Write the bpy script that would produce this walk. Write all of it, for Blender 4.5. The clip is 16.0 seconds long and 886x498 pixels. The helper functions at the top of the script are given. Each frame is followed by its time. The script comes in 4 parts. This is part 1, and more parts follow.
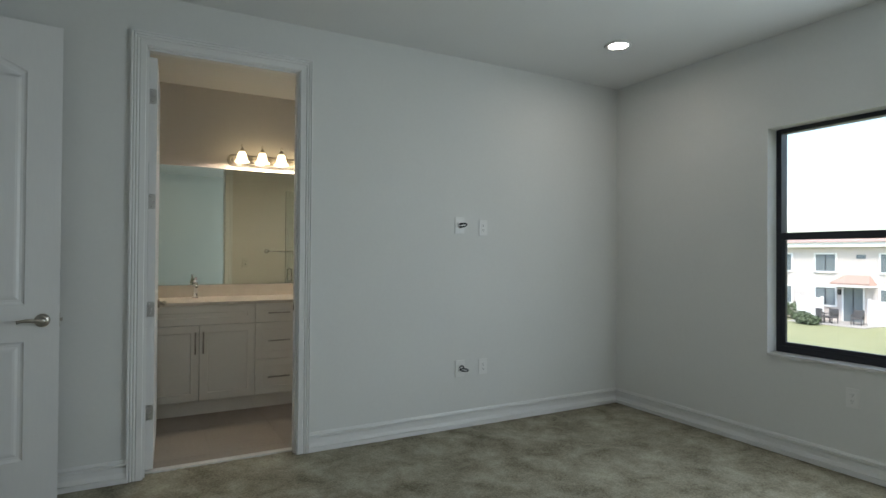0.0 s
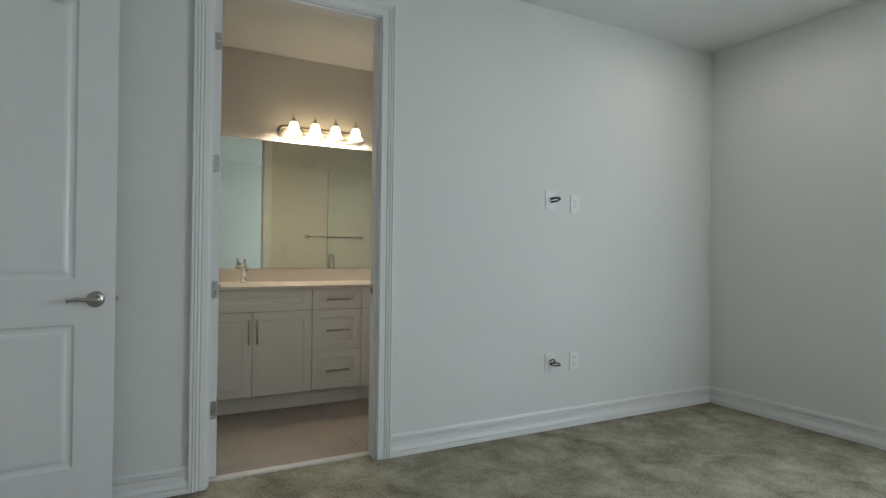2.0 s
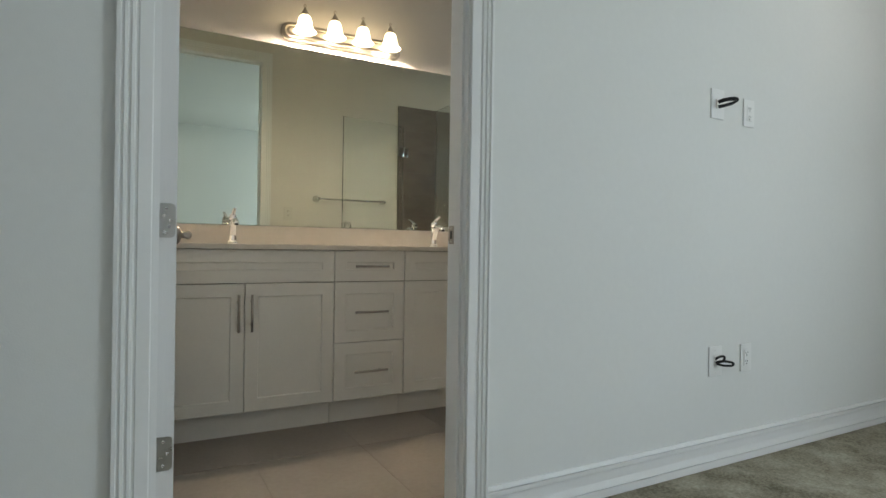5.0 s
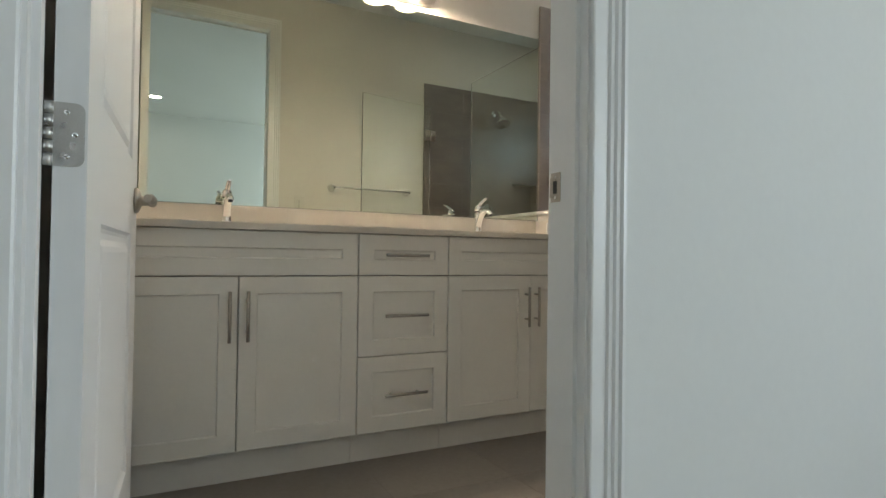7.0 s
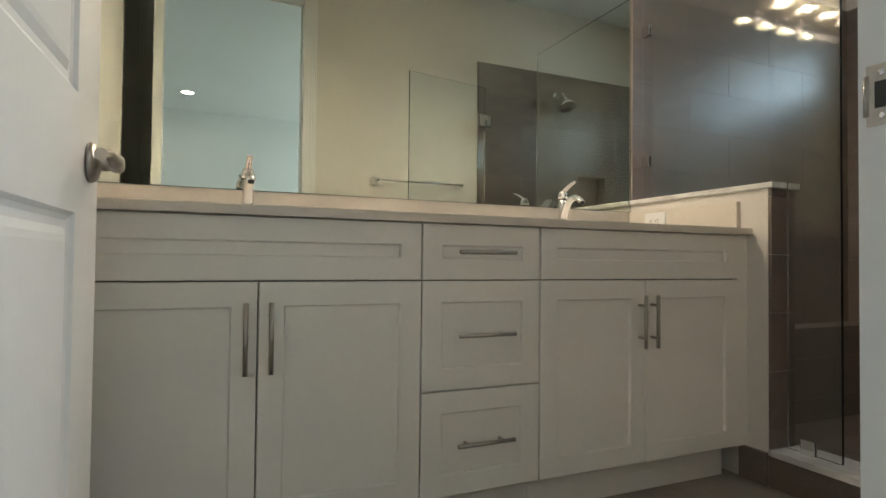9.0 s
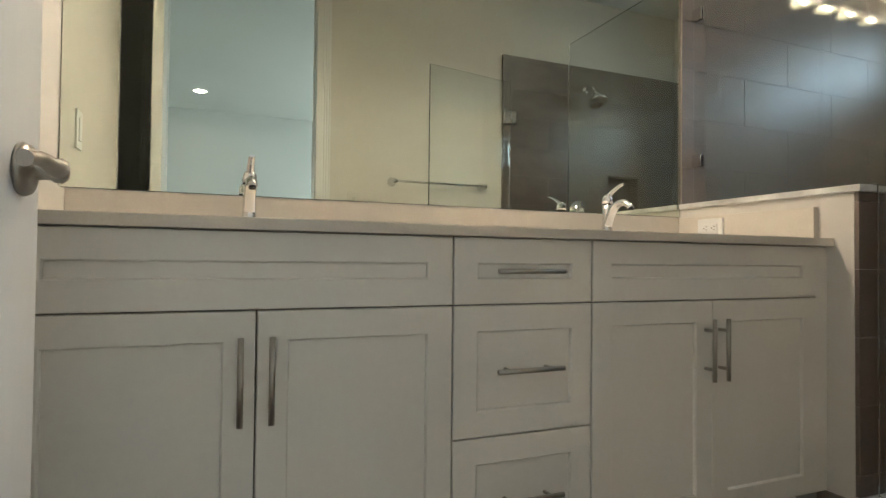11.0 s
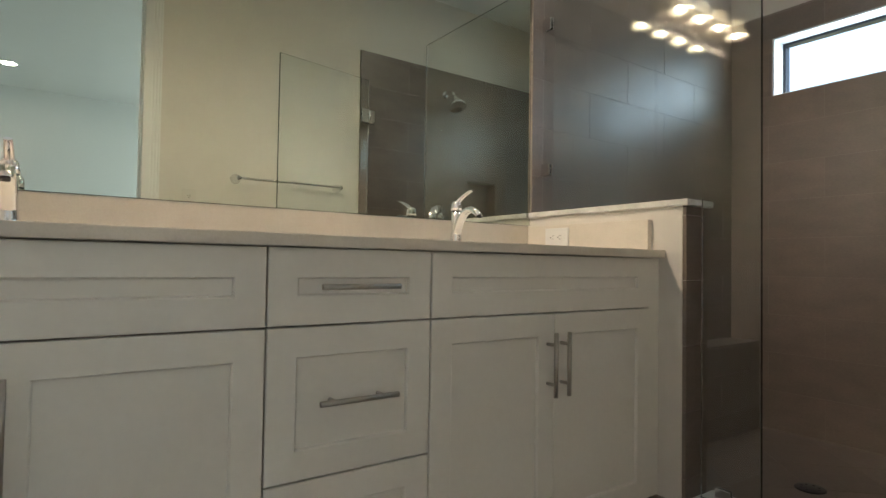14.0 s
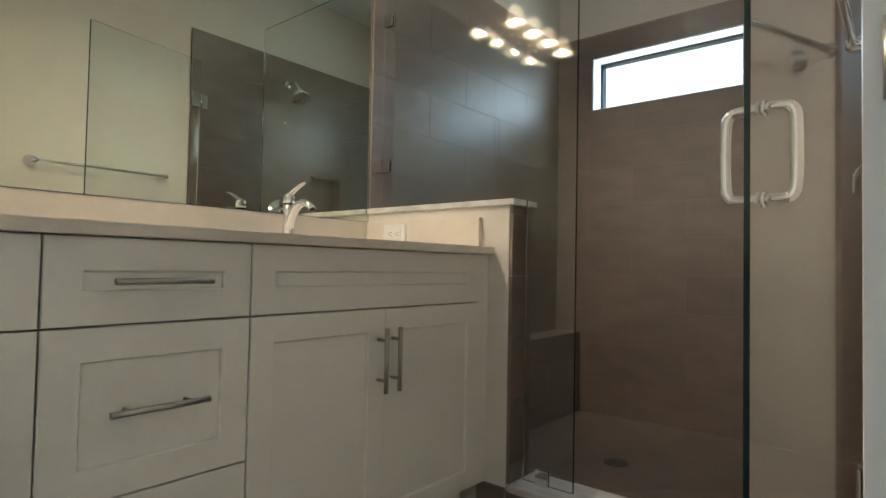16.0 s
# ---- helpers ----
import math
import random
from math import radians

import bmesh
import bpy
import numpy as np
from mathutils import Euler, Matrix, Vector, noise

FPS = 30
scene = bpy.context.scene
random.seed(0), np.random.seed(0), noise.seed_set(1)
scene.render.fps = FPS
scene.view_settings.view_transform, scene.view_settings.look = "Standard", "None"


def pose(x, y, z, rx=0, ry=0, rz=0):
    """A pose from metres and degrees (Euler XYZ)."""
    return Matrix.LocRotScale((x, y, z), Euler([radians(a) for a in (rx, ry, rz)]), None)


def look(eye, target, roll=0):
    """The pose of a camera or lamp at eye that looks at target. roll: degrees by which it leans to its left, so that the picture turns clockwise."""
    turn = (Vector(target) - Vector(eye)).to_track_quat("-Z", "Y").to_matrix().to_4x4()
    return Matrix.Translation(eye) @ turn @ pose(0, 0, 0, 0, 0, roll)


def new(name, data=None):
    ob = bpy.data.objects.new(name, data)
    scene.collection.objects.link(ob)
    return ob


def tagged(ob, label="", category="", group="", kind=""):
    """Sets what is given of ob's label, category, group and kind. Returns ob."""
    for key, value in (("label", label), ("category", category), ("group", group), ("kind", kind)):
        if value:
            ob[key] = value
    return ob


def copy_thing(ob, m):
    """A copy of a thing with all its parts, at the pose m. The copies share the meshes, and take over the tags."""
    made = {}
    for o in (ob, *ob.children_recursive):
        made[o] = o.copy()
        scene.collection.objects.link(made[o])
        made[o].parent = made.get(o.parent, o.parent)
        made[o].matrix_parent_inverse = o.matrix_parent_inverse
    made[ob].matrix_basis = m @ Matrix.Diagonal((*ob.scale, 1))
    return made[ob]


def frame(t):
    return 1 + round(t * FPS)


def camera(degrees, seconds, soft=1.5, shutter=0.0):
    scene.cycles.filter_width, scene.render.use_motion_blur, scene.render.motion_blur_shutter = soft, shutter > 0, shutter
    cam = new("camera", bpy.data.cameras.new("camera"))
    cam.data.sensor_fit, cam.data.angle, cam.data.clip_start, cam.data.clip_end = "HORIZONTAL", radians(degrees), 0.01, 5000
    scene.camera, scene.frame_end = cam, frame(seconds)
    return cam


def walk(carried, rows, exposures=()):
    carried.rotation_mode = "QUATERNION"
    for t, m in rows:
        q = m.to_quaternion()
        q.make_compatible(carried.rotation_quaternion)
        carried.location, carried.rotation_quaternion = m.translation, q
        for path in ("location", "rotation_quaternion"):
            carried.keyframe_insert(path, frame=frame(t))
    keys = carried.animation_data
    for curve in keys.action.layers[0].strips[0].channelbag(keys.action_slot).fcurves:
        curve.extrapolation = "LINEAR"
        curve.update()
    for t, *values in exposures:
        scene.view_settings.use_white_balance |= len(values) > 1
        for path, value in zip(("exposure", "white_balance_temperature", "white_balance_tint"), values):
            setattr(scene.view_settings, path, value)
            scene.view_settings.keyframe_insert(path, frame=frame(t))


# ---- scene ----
cam = camera(76.8, 16.0)
PATH = [
    (0, (0.491, 0.135, 1.282), (1.449, 1.891, 1.303), 0.4),
    (0.5, (0.451, 0.228, 1.262), (1.37, 2.004, 1.286), 0.4),
    (1, (0.339, 0.389, 1.231), (1.262, 2.163, 1.257), 0.4),
    (1.5, (0.257, 0.576, 1.205), (1.187, 2.347, 1.227), 0.5),
    (2, (0.253, 0.824, 1.152), (1.192, 2.589, 1.164), 0.7),
    (2.5, (0.301, 1.036, 1.03), (1.245, 2.799, 1.042), 0.6),
    (3, (0.327, 1.248, 0.946), (1.282, 3.005, 0.964), 0.6),
    (3.5, (0.352, 1.474, 0.914), (1.317, 3.226, 0.927), 0.8),
    (4, (0.404, 1.751, 0.927), (1.374, 3.5, 0.915), 0.8),
    (6.5, (0.62, 2.758, 0.798), (1.535, 4.536, 0.821), 0.9),
    (7, (0.669, 2.914, 0.788), (1.583, 4.692, 0.817), 0.8),
    (7.5, (0.728, 3.048, 0.778), (1.622, 4.837, 0.814), 0.6),
    (8, (0.748, 3.179, 0.759), (1.593, 4.991, 0.799), 0.6),
    (8.5, (0.742, 3.33, 0.767), (1.555, 5.157, 0.807), 0.7),
    (9, (0.788, 3.499, 0.766), (1.588, 5.331, 0.811), 0.6),
    (9.5, (0.814, 3.583, 0.785), (1.591, 5.425, 0.825), 0.6),
    (10, (0.832, 3.637, 0.805), (1.578, 5.492, 0.845), 0.6),
    (12.5, (0.882, 3.837, 0.83), (1.666, 5.676, 0.87), 0.7),
    (13, (0.924, 3.835, 0.844), (1.798, 5.633, 0.889), 0.7),
    (13.5, (0.967, 3.837, 0.843), (1.975, 5.563, 0.889), 0.8),
    (14, (0.999, 3.844, 0.843), (2.153, 5.477, 0.895), 0.9),
    (14.5, (1.025, 3.84, 0.842), (2.301, 5.379, 0.898), 0.9),
    (15, (1.045, 3.829, 0.842), (2.423, 5.278, 0.898), 1.0),
    (15.5, (1.057, 3.831, 0.833), (2.526, 5.186, 0.893), 1.0),
    (16, (1.059, 3.831, 0.831), (2.599, 5.106, 0.891), 1.1),
]
EXPO = [(0, 1.62), (1, 1.95), (1.5, 2.04), (2.5, 2.02), (3.5, 2.08), (6.5, 2.34), (8.5, 2.40), (10, 2.50), (12.5, 2.50), (14, 2.40), (16, 2.42)]
walk(cam, [(t, look(eye, target, roll)) for t, eye, target, roll in PATH], exposures=EXPO)

# ---- world and sun: a bright, hazy daylight ----
world = bpy.data.worlds.new("sky")
scene.world = world
world.use_nodes = True
wn = world.node_tree.nodes
sky = wn.new("ShaderNodeTexSky")
sky.sky_type, sky.sun_disc = "NISHITA", False
sky.sun_elevation, sky.sun_rotation = radians(58), radians(-150)
sky.air_density, sky.dust_density, sky.ozone_density = 1.0, 2.0, 1.0
world.node_tree.links.new(sky.outputs[0], wn["Background"].inputs[0])
wn["Background"].inputs[1].default_value = 0.15
sun = new("sun", bpy.data.lights.new("sun", "SUN"))
sun.data.energy, sun.data.angle, sun.data.color = 1.5, radians(10), (1, 0.96, 0.9)
sun.matrix_world = look((0, 0, 20), (7.0, 3.5, 8.0))
BULB, SPOT = 5.0, 19.0     # glow of the frosted shades and of the recessed lamps
# area lamp added for sky light, in the unseen half of the window
day = new("window_sky_fill", bpy.data.lights.new("window_sky_fill", "AREA"))
day.data.shape, day.data.size, day.data.size_y = "RECTANGLE", 0.86, 1.36
day.data.energy, day.data.color = 12.5, (0.80, 0.93, 1.0)
day.matrix_world = look((4.265, 0.90, 1.39), (0, 0.90, 1.25))

day2 = new("shower_window_daylight", bpy.data.lights.new("shower_window_daylight", "AREA"))
day2.data.shape, day2.data.size, day2.data.size_y = "RECTANGLE", 0.76, 0.26
day2.data.energy, day2.data.color = 0.85, (0.66, 0.87, 1.0)
day2.matrix_world = look((4.312, 4.87, 1.937), (0, 4.87, 1.75))


# ---- materials ----
def mat(name, col, rough=0.5, metal=0.0, col2=None, scale=4.0, fine=120.0, bump=0.0, bscale=200.0, amount=0.5, spec=0.5, piece=0.0, stretch=(1, 1, 1), span=(0.36, 0.64), rugged=0.5, swirl=0.0):
    """Principled material: two colours mixed by a broad and a fine noise, with a fine relief."""
    m = bpy.data.materials.new(name)
    m.use_nodes = True
    n, l = m.node_tree.nodes, m.node_tree.links
    b = n["Principled BSDF"]
    b.inputs["Roughness"].default_value, b.inputs["Metallic"].default_value = rough, metal
    b.inputs["Specular IOR Level"].default_value = spec
    b.inputs["Base Color"].default_value = (*col, 1)
    tc = n.new("ShaderNodeTexCoord")
    mp = n.new("ShaderNodeMapping")
    mp.inputs["Scale"].default_value = stretch
    geo = n.new("ShaderNodeNewGeometry")
    l.new(geo.outputs["Position"], mp.inputs["Vector"])
    if col2:
        a = n.new("ShaderNodeTexNoise")
        a.inputs["Scale"].default_value, a.inputs["Detail"].default_value = scale, 6
        a.inputs["Roughness"].default_value, a.inputs["Distortion"].default_value = rugged, swirl
        f = n.new("ShaderNodeTexNoise")
        f.inputs["Scale"].default_value, f.inputs["Detail"].default_value = fine, 3
        add = n.new("ShaderNodeMath")
        add.operation = "MULTIPLY_ADD"
        add.inputs[1].default_value = amount
        half = n.new("ShaderNodeMath")
        half.operation = "MULTIPLY"
        half.inputs[1].default_value = 1 - amount
        ramp = n.new("ShaderNodeMapRange")
        ramp.inputs["From Min"].default_value, ramp.inputs["From Max"].default_value = span
        mix = n.new("ShaderNodeMix")
        mix.data_type = "RGBA"
        mix.inputs[6].default_value, mix.inputs[7].default_value = (*col, 1), (*col2, 1)
        for tx in (a, f):
            l.new(mp.outputs[0], tx.inputs["Vector"])
        l.new(a.outputs[0], half.inputs[0])
        l.new(f.outputs[0], add.inputs[0])
        l.new(half.outputs[0], add.inputs[2])
        l.new(add.outputs[0], ramp.inputs[0])
        l.new(ramp.outputs[0], mix.inputs[0])
        out = mix.outputs[2]
        if piece:
            inf = n.new("ShaderNodeObjectInfo")
            rg = n.new("ShaderNodeMapRange")
            rg.inputs["To Min"].default_value, rg.inputs["To Max"].default_value = 1 - piece, 1 + piece
            hs = n.new("ShaderNodeHueSaturation")
            l.new(inf.outputs["Random"], rg.inputs[0])
            l.new(rg.outputs[0], hs.inputs["Value"])
            l.new(out, hs.inputs["Color"])
            out = hs.outputs[0]
        l.new(out, b.inputs["Base Color"])
        rr = n.new("ShaderNodeMapRange")
        rr.inputs["To Min"].default_value, rr.inputs["To Max"].default_value = rough * 0.85, min(1, rough * 1.2)
        l.new(a.outputs[0], rr.inputs[0])
        l.new(rr.outputs[0], b.inputs["Roughness"])
    if bump:
        t = n.new("ShaderNodeTexNoise")
        t.inputs["Scale"].default_value, t.inputs["Detail"].default_value = bscale, 3
        u = n.new("ShaderNodeBump")
        u.inputs["Strength"].default_value, u.inputs["Distance"].default_value = bump, 0.002
        l.new(mp.outputs[0], t.inputs["Vector"])
        l.new(t.outputs[0], u.inputs["Height"])
        l.new(u.outputs[0], b.inputs["Normal"])
    return m


def glow(name, col, strength, rough=0.4):
    m = mat(name, (0.9, 0.88, 0.84), rough)
    b = m.node_tree.nodes["Principled BSDF"]
    b.inputs["Emission Color"].default_value, b.inputs["Emission Strength"].default_value = (*col, 1), strength
    return m


def glass(name, tint, rough=0.0):
    m = mat(name, tint, rough)
    b = m.node_tree.nodes["Principled BSDF"]
    b.inputs["Transmission Weight"].default_value, b.inputs["IOR"].default_value = 1.0, 1.46
    return m


PAINT = mat("wall_paint", (0.70, 0.705, 0.69), 0.72, col2=(0.73, 0.735, 0.72), scale=0.9, fine=40, bump=0.12, bscale=260, amount=0.3, spec=0.3)
BATHPAINT = mat("bath_paint", (0.665, 0.63, 0.58), 0.7, col2=(0.69, 0.655, 0.605), scale=0.9, fine=40, bump=0.12, bscale=260, amount=0.3, spec=0.3)
CEILPAINT = mat("ceiling_paint", (0.74, 0.745, 0.74), 0.85, col2=(0.77, 0.775, 0.77), scale=1.2, fine=60, bump=0.25, bscale=140, amount=0.3, spec=0.2)
TRIM = mat("trim_paint", (0.755, 0.755, 0.75), 0.36, col2=(0.775, 0.775, 0.77), scale=2, fine=60, bump=0.03, bscale=90)
DOORP = mat("door_paint", (0.735, 0.735, 0.735), 0.38, col2=(0.755, 0.755, 0.752), scale=2, fine=80, bump=0.08, bscale=160, stretch=(1, 1, 0.15))
CARPET = mat("carpet", (0.15, 0.131, 0.092), 0.97, col2=(0.46, 0.43, 0.34), scale=4.0, fine=100, bump=1.0, bscale=240, amount=0.34, spec=0.05, span=(0.35, 0.65), rugged=0.68, swirl=0.3)
CABINET = mat("cabinet_paint", (0.775, 0.755, 0.705), 0.40, col2=(0.80, 0.78, 0.73), scale=2, fine=70, bump=0.04, bscale=150)
# carcass coloured dark, so the gaps between the fronts read as shade
SHADOWGAP = mat("carcass_gap_shade", (0.25, 0.235, 0.2), 0.7)
QUARTZ = mat("quartz", (0.635, 0.585, 0.515), 0.3, col2=(0.69, 0.64, 0.57), scale=14, fine=260, amount=0.6)
MARBLE = mat("marble", (0.50, 0.485, 0.465), 0.3, col2=(0.72, 0.715, 0.70), scale=9, fine=34, amount=0.45, stretch=(1, 0.5, 1))
SILL = mat("pale_marble", (0.55, 0.54, 0.52), 0.3, col2=(0.64, 0.63, 0.61), scale=7, fine=60, amount=0.4)
MIRROR = mat("mirror_silver", (0.72, 0.775, 0.69), 0.0, 1.0)
CHROME = mat("chrome", (0.83, 0.83, 0.84), 0.07, 1.0)
NICKEL = mat("brushed_nickel", (0.40, 0.375, 0.335), 0.36, 1.0, col2=(0.46, 0.43, 0.39), scale=30, fine=600, stretch=(1, 1, 0.2))
DARKNICKEL = mat("aged_nickel", (0.50, 0.455, 0.39), 0.38, 1.0, col2=(0.57, 0.52, 0.45), scale=40, fine=300)
HINGE = mat("satin_hinge", (0.50, 0.50, 0.495), 0.28, 1.0, col2=(0.56, 0.56, 0.555), scale=60, fine=500)
TILE = mat("shower_tile", (0.132, 0.100, 0.081), 0.43, col2=(0.178, 0.137, 0.110), scale=5, fine=70, bump=0.09, bscale=34, amount=0.4, spec=1.0, piece=0.08, stretch=(1, 1, 2.5))
GROUT = mat("grout", (0.185, 0.152, 0.129), 0.5, col2=(0.225, 0.188, 0.162), scale=30, fine=400, spec=0.9)
FLOORGROUT = mat("floor_grout", (0.30, 0.27, 0.235), 0.9, col2=(0.34, 0.31, 0.27), scale=30, fine=400)
FLOORTILE = mat("floor_tile", (0.255, 0.222, 0.188), 0.42, col2=(0.31, 0.27, 0.232), scale=4, fine=50, bump=0.04, bscale=80, amount=0.4, piece=0.04)
BRONZE = mat("bronze_frame", (0.012, 0.014, 0.022), 0.4, col2=(0.017, 0.018, 0.026), scale=20, fine=200)
PLASTIC = mat("white_plastic", (0.78, 0.78, 0.77), 0.35)
IVORY = mat("ivory_plastic", (0.64, 0.605, 0.555), 0.4)
DARKP = mat("dark_slot", (0.03, 0.03, 0.03), 0.6)
CABLE = mat("black_cable", (0.012, 0.013, 0.016), 0.4)
PANE = glass("window_glass", (0.97, 0.99, 0.98))
SHOWERGLASS = glass("shower_glass", (0.955, 0.985, 0.97))
GLASSEDGE = mat("glass_edge", (0.004, 0.021, 0.022), 0.15)
SHADE = glow("frosted_shade", (1.0, 0.78, 0.46), BULB * 0.22)
BULBM = glow("bulb", (1.0, 0.82, 0.645), BULB * 21.5)
LAMPM = glow("recessed_lamp", (1.0, 0.915, 0.82), SPOT)
BATHFILL = glow("bath_fill_lamp", (1.0, 0.93, 0.82), SPOT * 0.8)


# ---- builders ----
def box(bm, x0, x1, y0, y1, z0, z1, bevel=0.0, m=None):
    v = bmesh.ops.create_cube(bm, size=1.0)["verts"]
    bmesh.ops.scale(bm, vec=(x1 - x0, y1 - y0, z1 - z0), verts=v)
    bmesh.ops.translate(bm, vec=((x0 + x1) / 2, (y0 + y1) / 2, (z0 + z1) / 2), verts=v)
    if bevel:
        edges = {e for q in v for e in q.link_edges}
        v = bmesh.ops.bevel(bm, geom=list(edges), offset=bevel, segments=2, affect="EDGES", profile=0.7)["verts"]
    if m is not None:
        bmesh.ops.transform(bm, matrix=m, verts=[q for q in v if q.is_valid])
    return bm


def boxm(*a, **k):
    return box(bmesh.new(), *a, **k)


def lathe(bm, profile, centre=(0, 0, 0), axis="z", seg=24, scale=(1, 1, 1)):
    """Turns a profile of (radius, height) round an axis through centre."""
    rings = []
    for r, h in profile:
        ring = []
        for i in range(seg):
            a = 2 * math.pi * i / seg
            p = (r * math.cos(a), r * math.sin(a), h)
            p = {"z": p, "y": (p[0], p[2], p[1]), "x": (p[2], p[0], p[1])}[axis]
            ring.append(bm.verts.new([c + s * q for c, s, q in zip(centre, scale, p)]))
        rings.append(ring)
    for a, b in zip(rings, rings[1:]):
        for i in range(seg):
            f = bm.faces.new((a[i], a[(i + 1) % seg], b[(i + 1) % seg], b[i]))
            f.smooth = True
    for ring, r in ((rings[0], profile[0][0]), (rings[-1], profile[-1][0])):
        if r > 1e-5:
            bm.faces.new(ring)
    return bm


def tube(bm, pts, radii, seg=12):
    """A round tube along points, with a radius at each or one for all."""
    pts = [Vector(p) for p in pts]
    if not isinstance(radii, (list, tuple)):
        radii = [radii] * len(pts)
    rings, side = [], None
    for i, p in enumerate(pts):
        d = (pts[min(i + 1, len(pts) - 1)] - pts[max(i - 1, 0)]).normalized()
        side = d.orthogonal().normalized() if side is None else (side - d * side.dot(d)).normalized()
        up = d.cross(side)
        rings.append([bm.verts.new(p + radii[i] * (math.cos(a) * side + math.sin(a) * up)) for a in (2 * math.pi * k / seg for k in range(seg))])
    for a, b in zip(rings, rings[1:]):
        for i in range(seg):
            bm.faces.new((a[i], a[(i + 1) % seg], b[(i + 1) % seg], b[i])).smooth = True
    bm.faces.new(rings[0]), bm.faces.new(rings[-1])
    return bm


def bow(points, n=8):
    """A smooth line through points (Catmull-Rom)."""
    p = [Vector(q) for q in points]
    p = [2 * p[0] - p[1], *p, 2 * p[-1] - p[-2]]
    out = []
    for i in range(1, len(p) - 2):
        for k in range(n):
            t = k / n
            out.append(0.5 * (2 * p[i] + (p[i + 1] - p[i - 1]) * t + (2 * p[i - 1] - 5 * p[i] + 4 * p[i + 1] - p[i + 2]) * t * t + (3 * p[i] - p[i - 1] - 3 * p[i + 1] + p[i + 2]) * t ** 3))
    return out + [p[-2]]


def mesh_of(name, bm, material):
    bmesh.ops.recalc_face_normals(bm, faces=bm.faces)
    me = bpy.data.meshes.new(name)
    bm.to_mesh(me)
    bm.free()
    me.materials.append(material)
    return me


def thing(name, label, category, at=None, group="", kind=""):
    """An Empty that carries the parts of one thing."""
    ob = new(name)
    ob.empty_display_size = 0.1
    if at is not None:
        ob.matrix_world = at
    return tagged(ob, label, category, group, kind)


def part(name, bm, material, parent, label=""):
    ob = new(name, mesh_of(name, bm, material))
    ob.parent = parent
    return tagged(ob, label)


def solid(name, bm, material, label, category, kind="", group=""):
    return tagged(new(name, mesh_of(name, bm, material)), label, category, group, kind)


def structure(name, bm, material, label="", category=""):
    return solid(name, bm, material, label, category or name.split("_")[0], "structure")


def pierced(axis, u0, u1, z0, z1, d0, d1, holes=()):
    """A wall as one closed mesh. axis: the way it runs, 'x' or 'y'; d0, d1: its two faces; holes: (u0, u1, z0, z1)."""
    us = sorted({u0, u1, *(h[i] for h in holes for i in (0, 1))})
    zs = sorted({z0, z1, *(h[i] for h in holes for i in (2, 3))})
    bm, seen = bmesh.new(), {}

    def v(u, d, z):
        key = (round(u, 5), round(d, 5), round(z, 5))
        if key not in seen:
            seen[key] = bm.verts.new((u, d, z) if axis == "x" else (d, u, z))
        return seen[key]

    def full(i, k):
        if not (0 <= i < len(us) - 1 and 0 <= k < len(zs) - 1):
            return False
        u, z = (us[i] + us[i + 1]) / 2, (zs[k] + zs[k + 1]) / 2
        return not any(h[0] < u < h[1] and h[2] < z < h[3] for h in holes)

    for i in range(len(us) - 1):
        for k in range(len(zs) - 1):
            if not full(i, k):
                continue
            a, b, c, e = us[i], us[i + 1], zs[k], zs[k + 1]
            for d in (d0, d1):
                bm.faces.new((v(a, d, c), v(b, d, c), v(b, d, e), v(a, d, e)))
            if not full(i - 1, k):
                bm.faces.new((v(a, d0, c), v(a, d1, c), v(a, d1, e), v(a, d0, e)))
            if not full(i + 1, k):
                bm.faces.new((v(b, d0, c), v(b, d1, c), v(b, d1, e), v(b, d0, e)))
            if not full(i, k - 1):
                bm.faces.new((v(a, d0, c), v(b, d0, c), v(b, d1, c), v(a, d1, c)))
            if not full(i, k + 1):
                bm.faces.new((v(a, d0, e), v(b, d0, e), v(b, d1, e), v(a, d1, e)))
    return bm


def moulding(profile, path, out):
    """Sweeps a profile of (across, proud) along a flat path of (point, across direction); out: the way it stands proud."""
    bm, rings = bmesh.new(), []
    for p, a in path:
        rings.append([bm.verts.new(Vector(p) + Vector(a) * w + Vector(out) * h) for w, h in profile])
    for a, b in zip(rings, rings[1:]):
        for i in range(len(profile)):
            k = (i + 1) % len(profile)
            bm.faces.new((a[i], a[k], b[k], b[i]))
    bm.faces.new(rings[0]), bm.faces.new(rings[-1])
    return bm


# ---- measures of the place ----
WY0, WY1 = 3.730, 3.840          # wall between bedroom and bathroom
CEIL = 2.755
EAST = 4.195                     # bedroom window wall
WEST, SOUTH = -0.74, -0.70
DX0, DX1, DH = 0.528, 1.392, 2.455   # bathroom doorway
BX0, BY1 = 0.447, 5.515           # bathroom: west wall, mirror wall
HX0, HX1, HY, HZ = 2.607, 2.735, 4.82, 1.035   # half wall beside the shower
SX1 = 4.20                       # shower window wall (tile face)
TILETOP = 2.235
VF = 4.91                        # front of the vanity doors

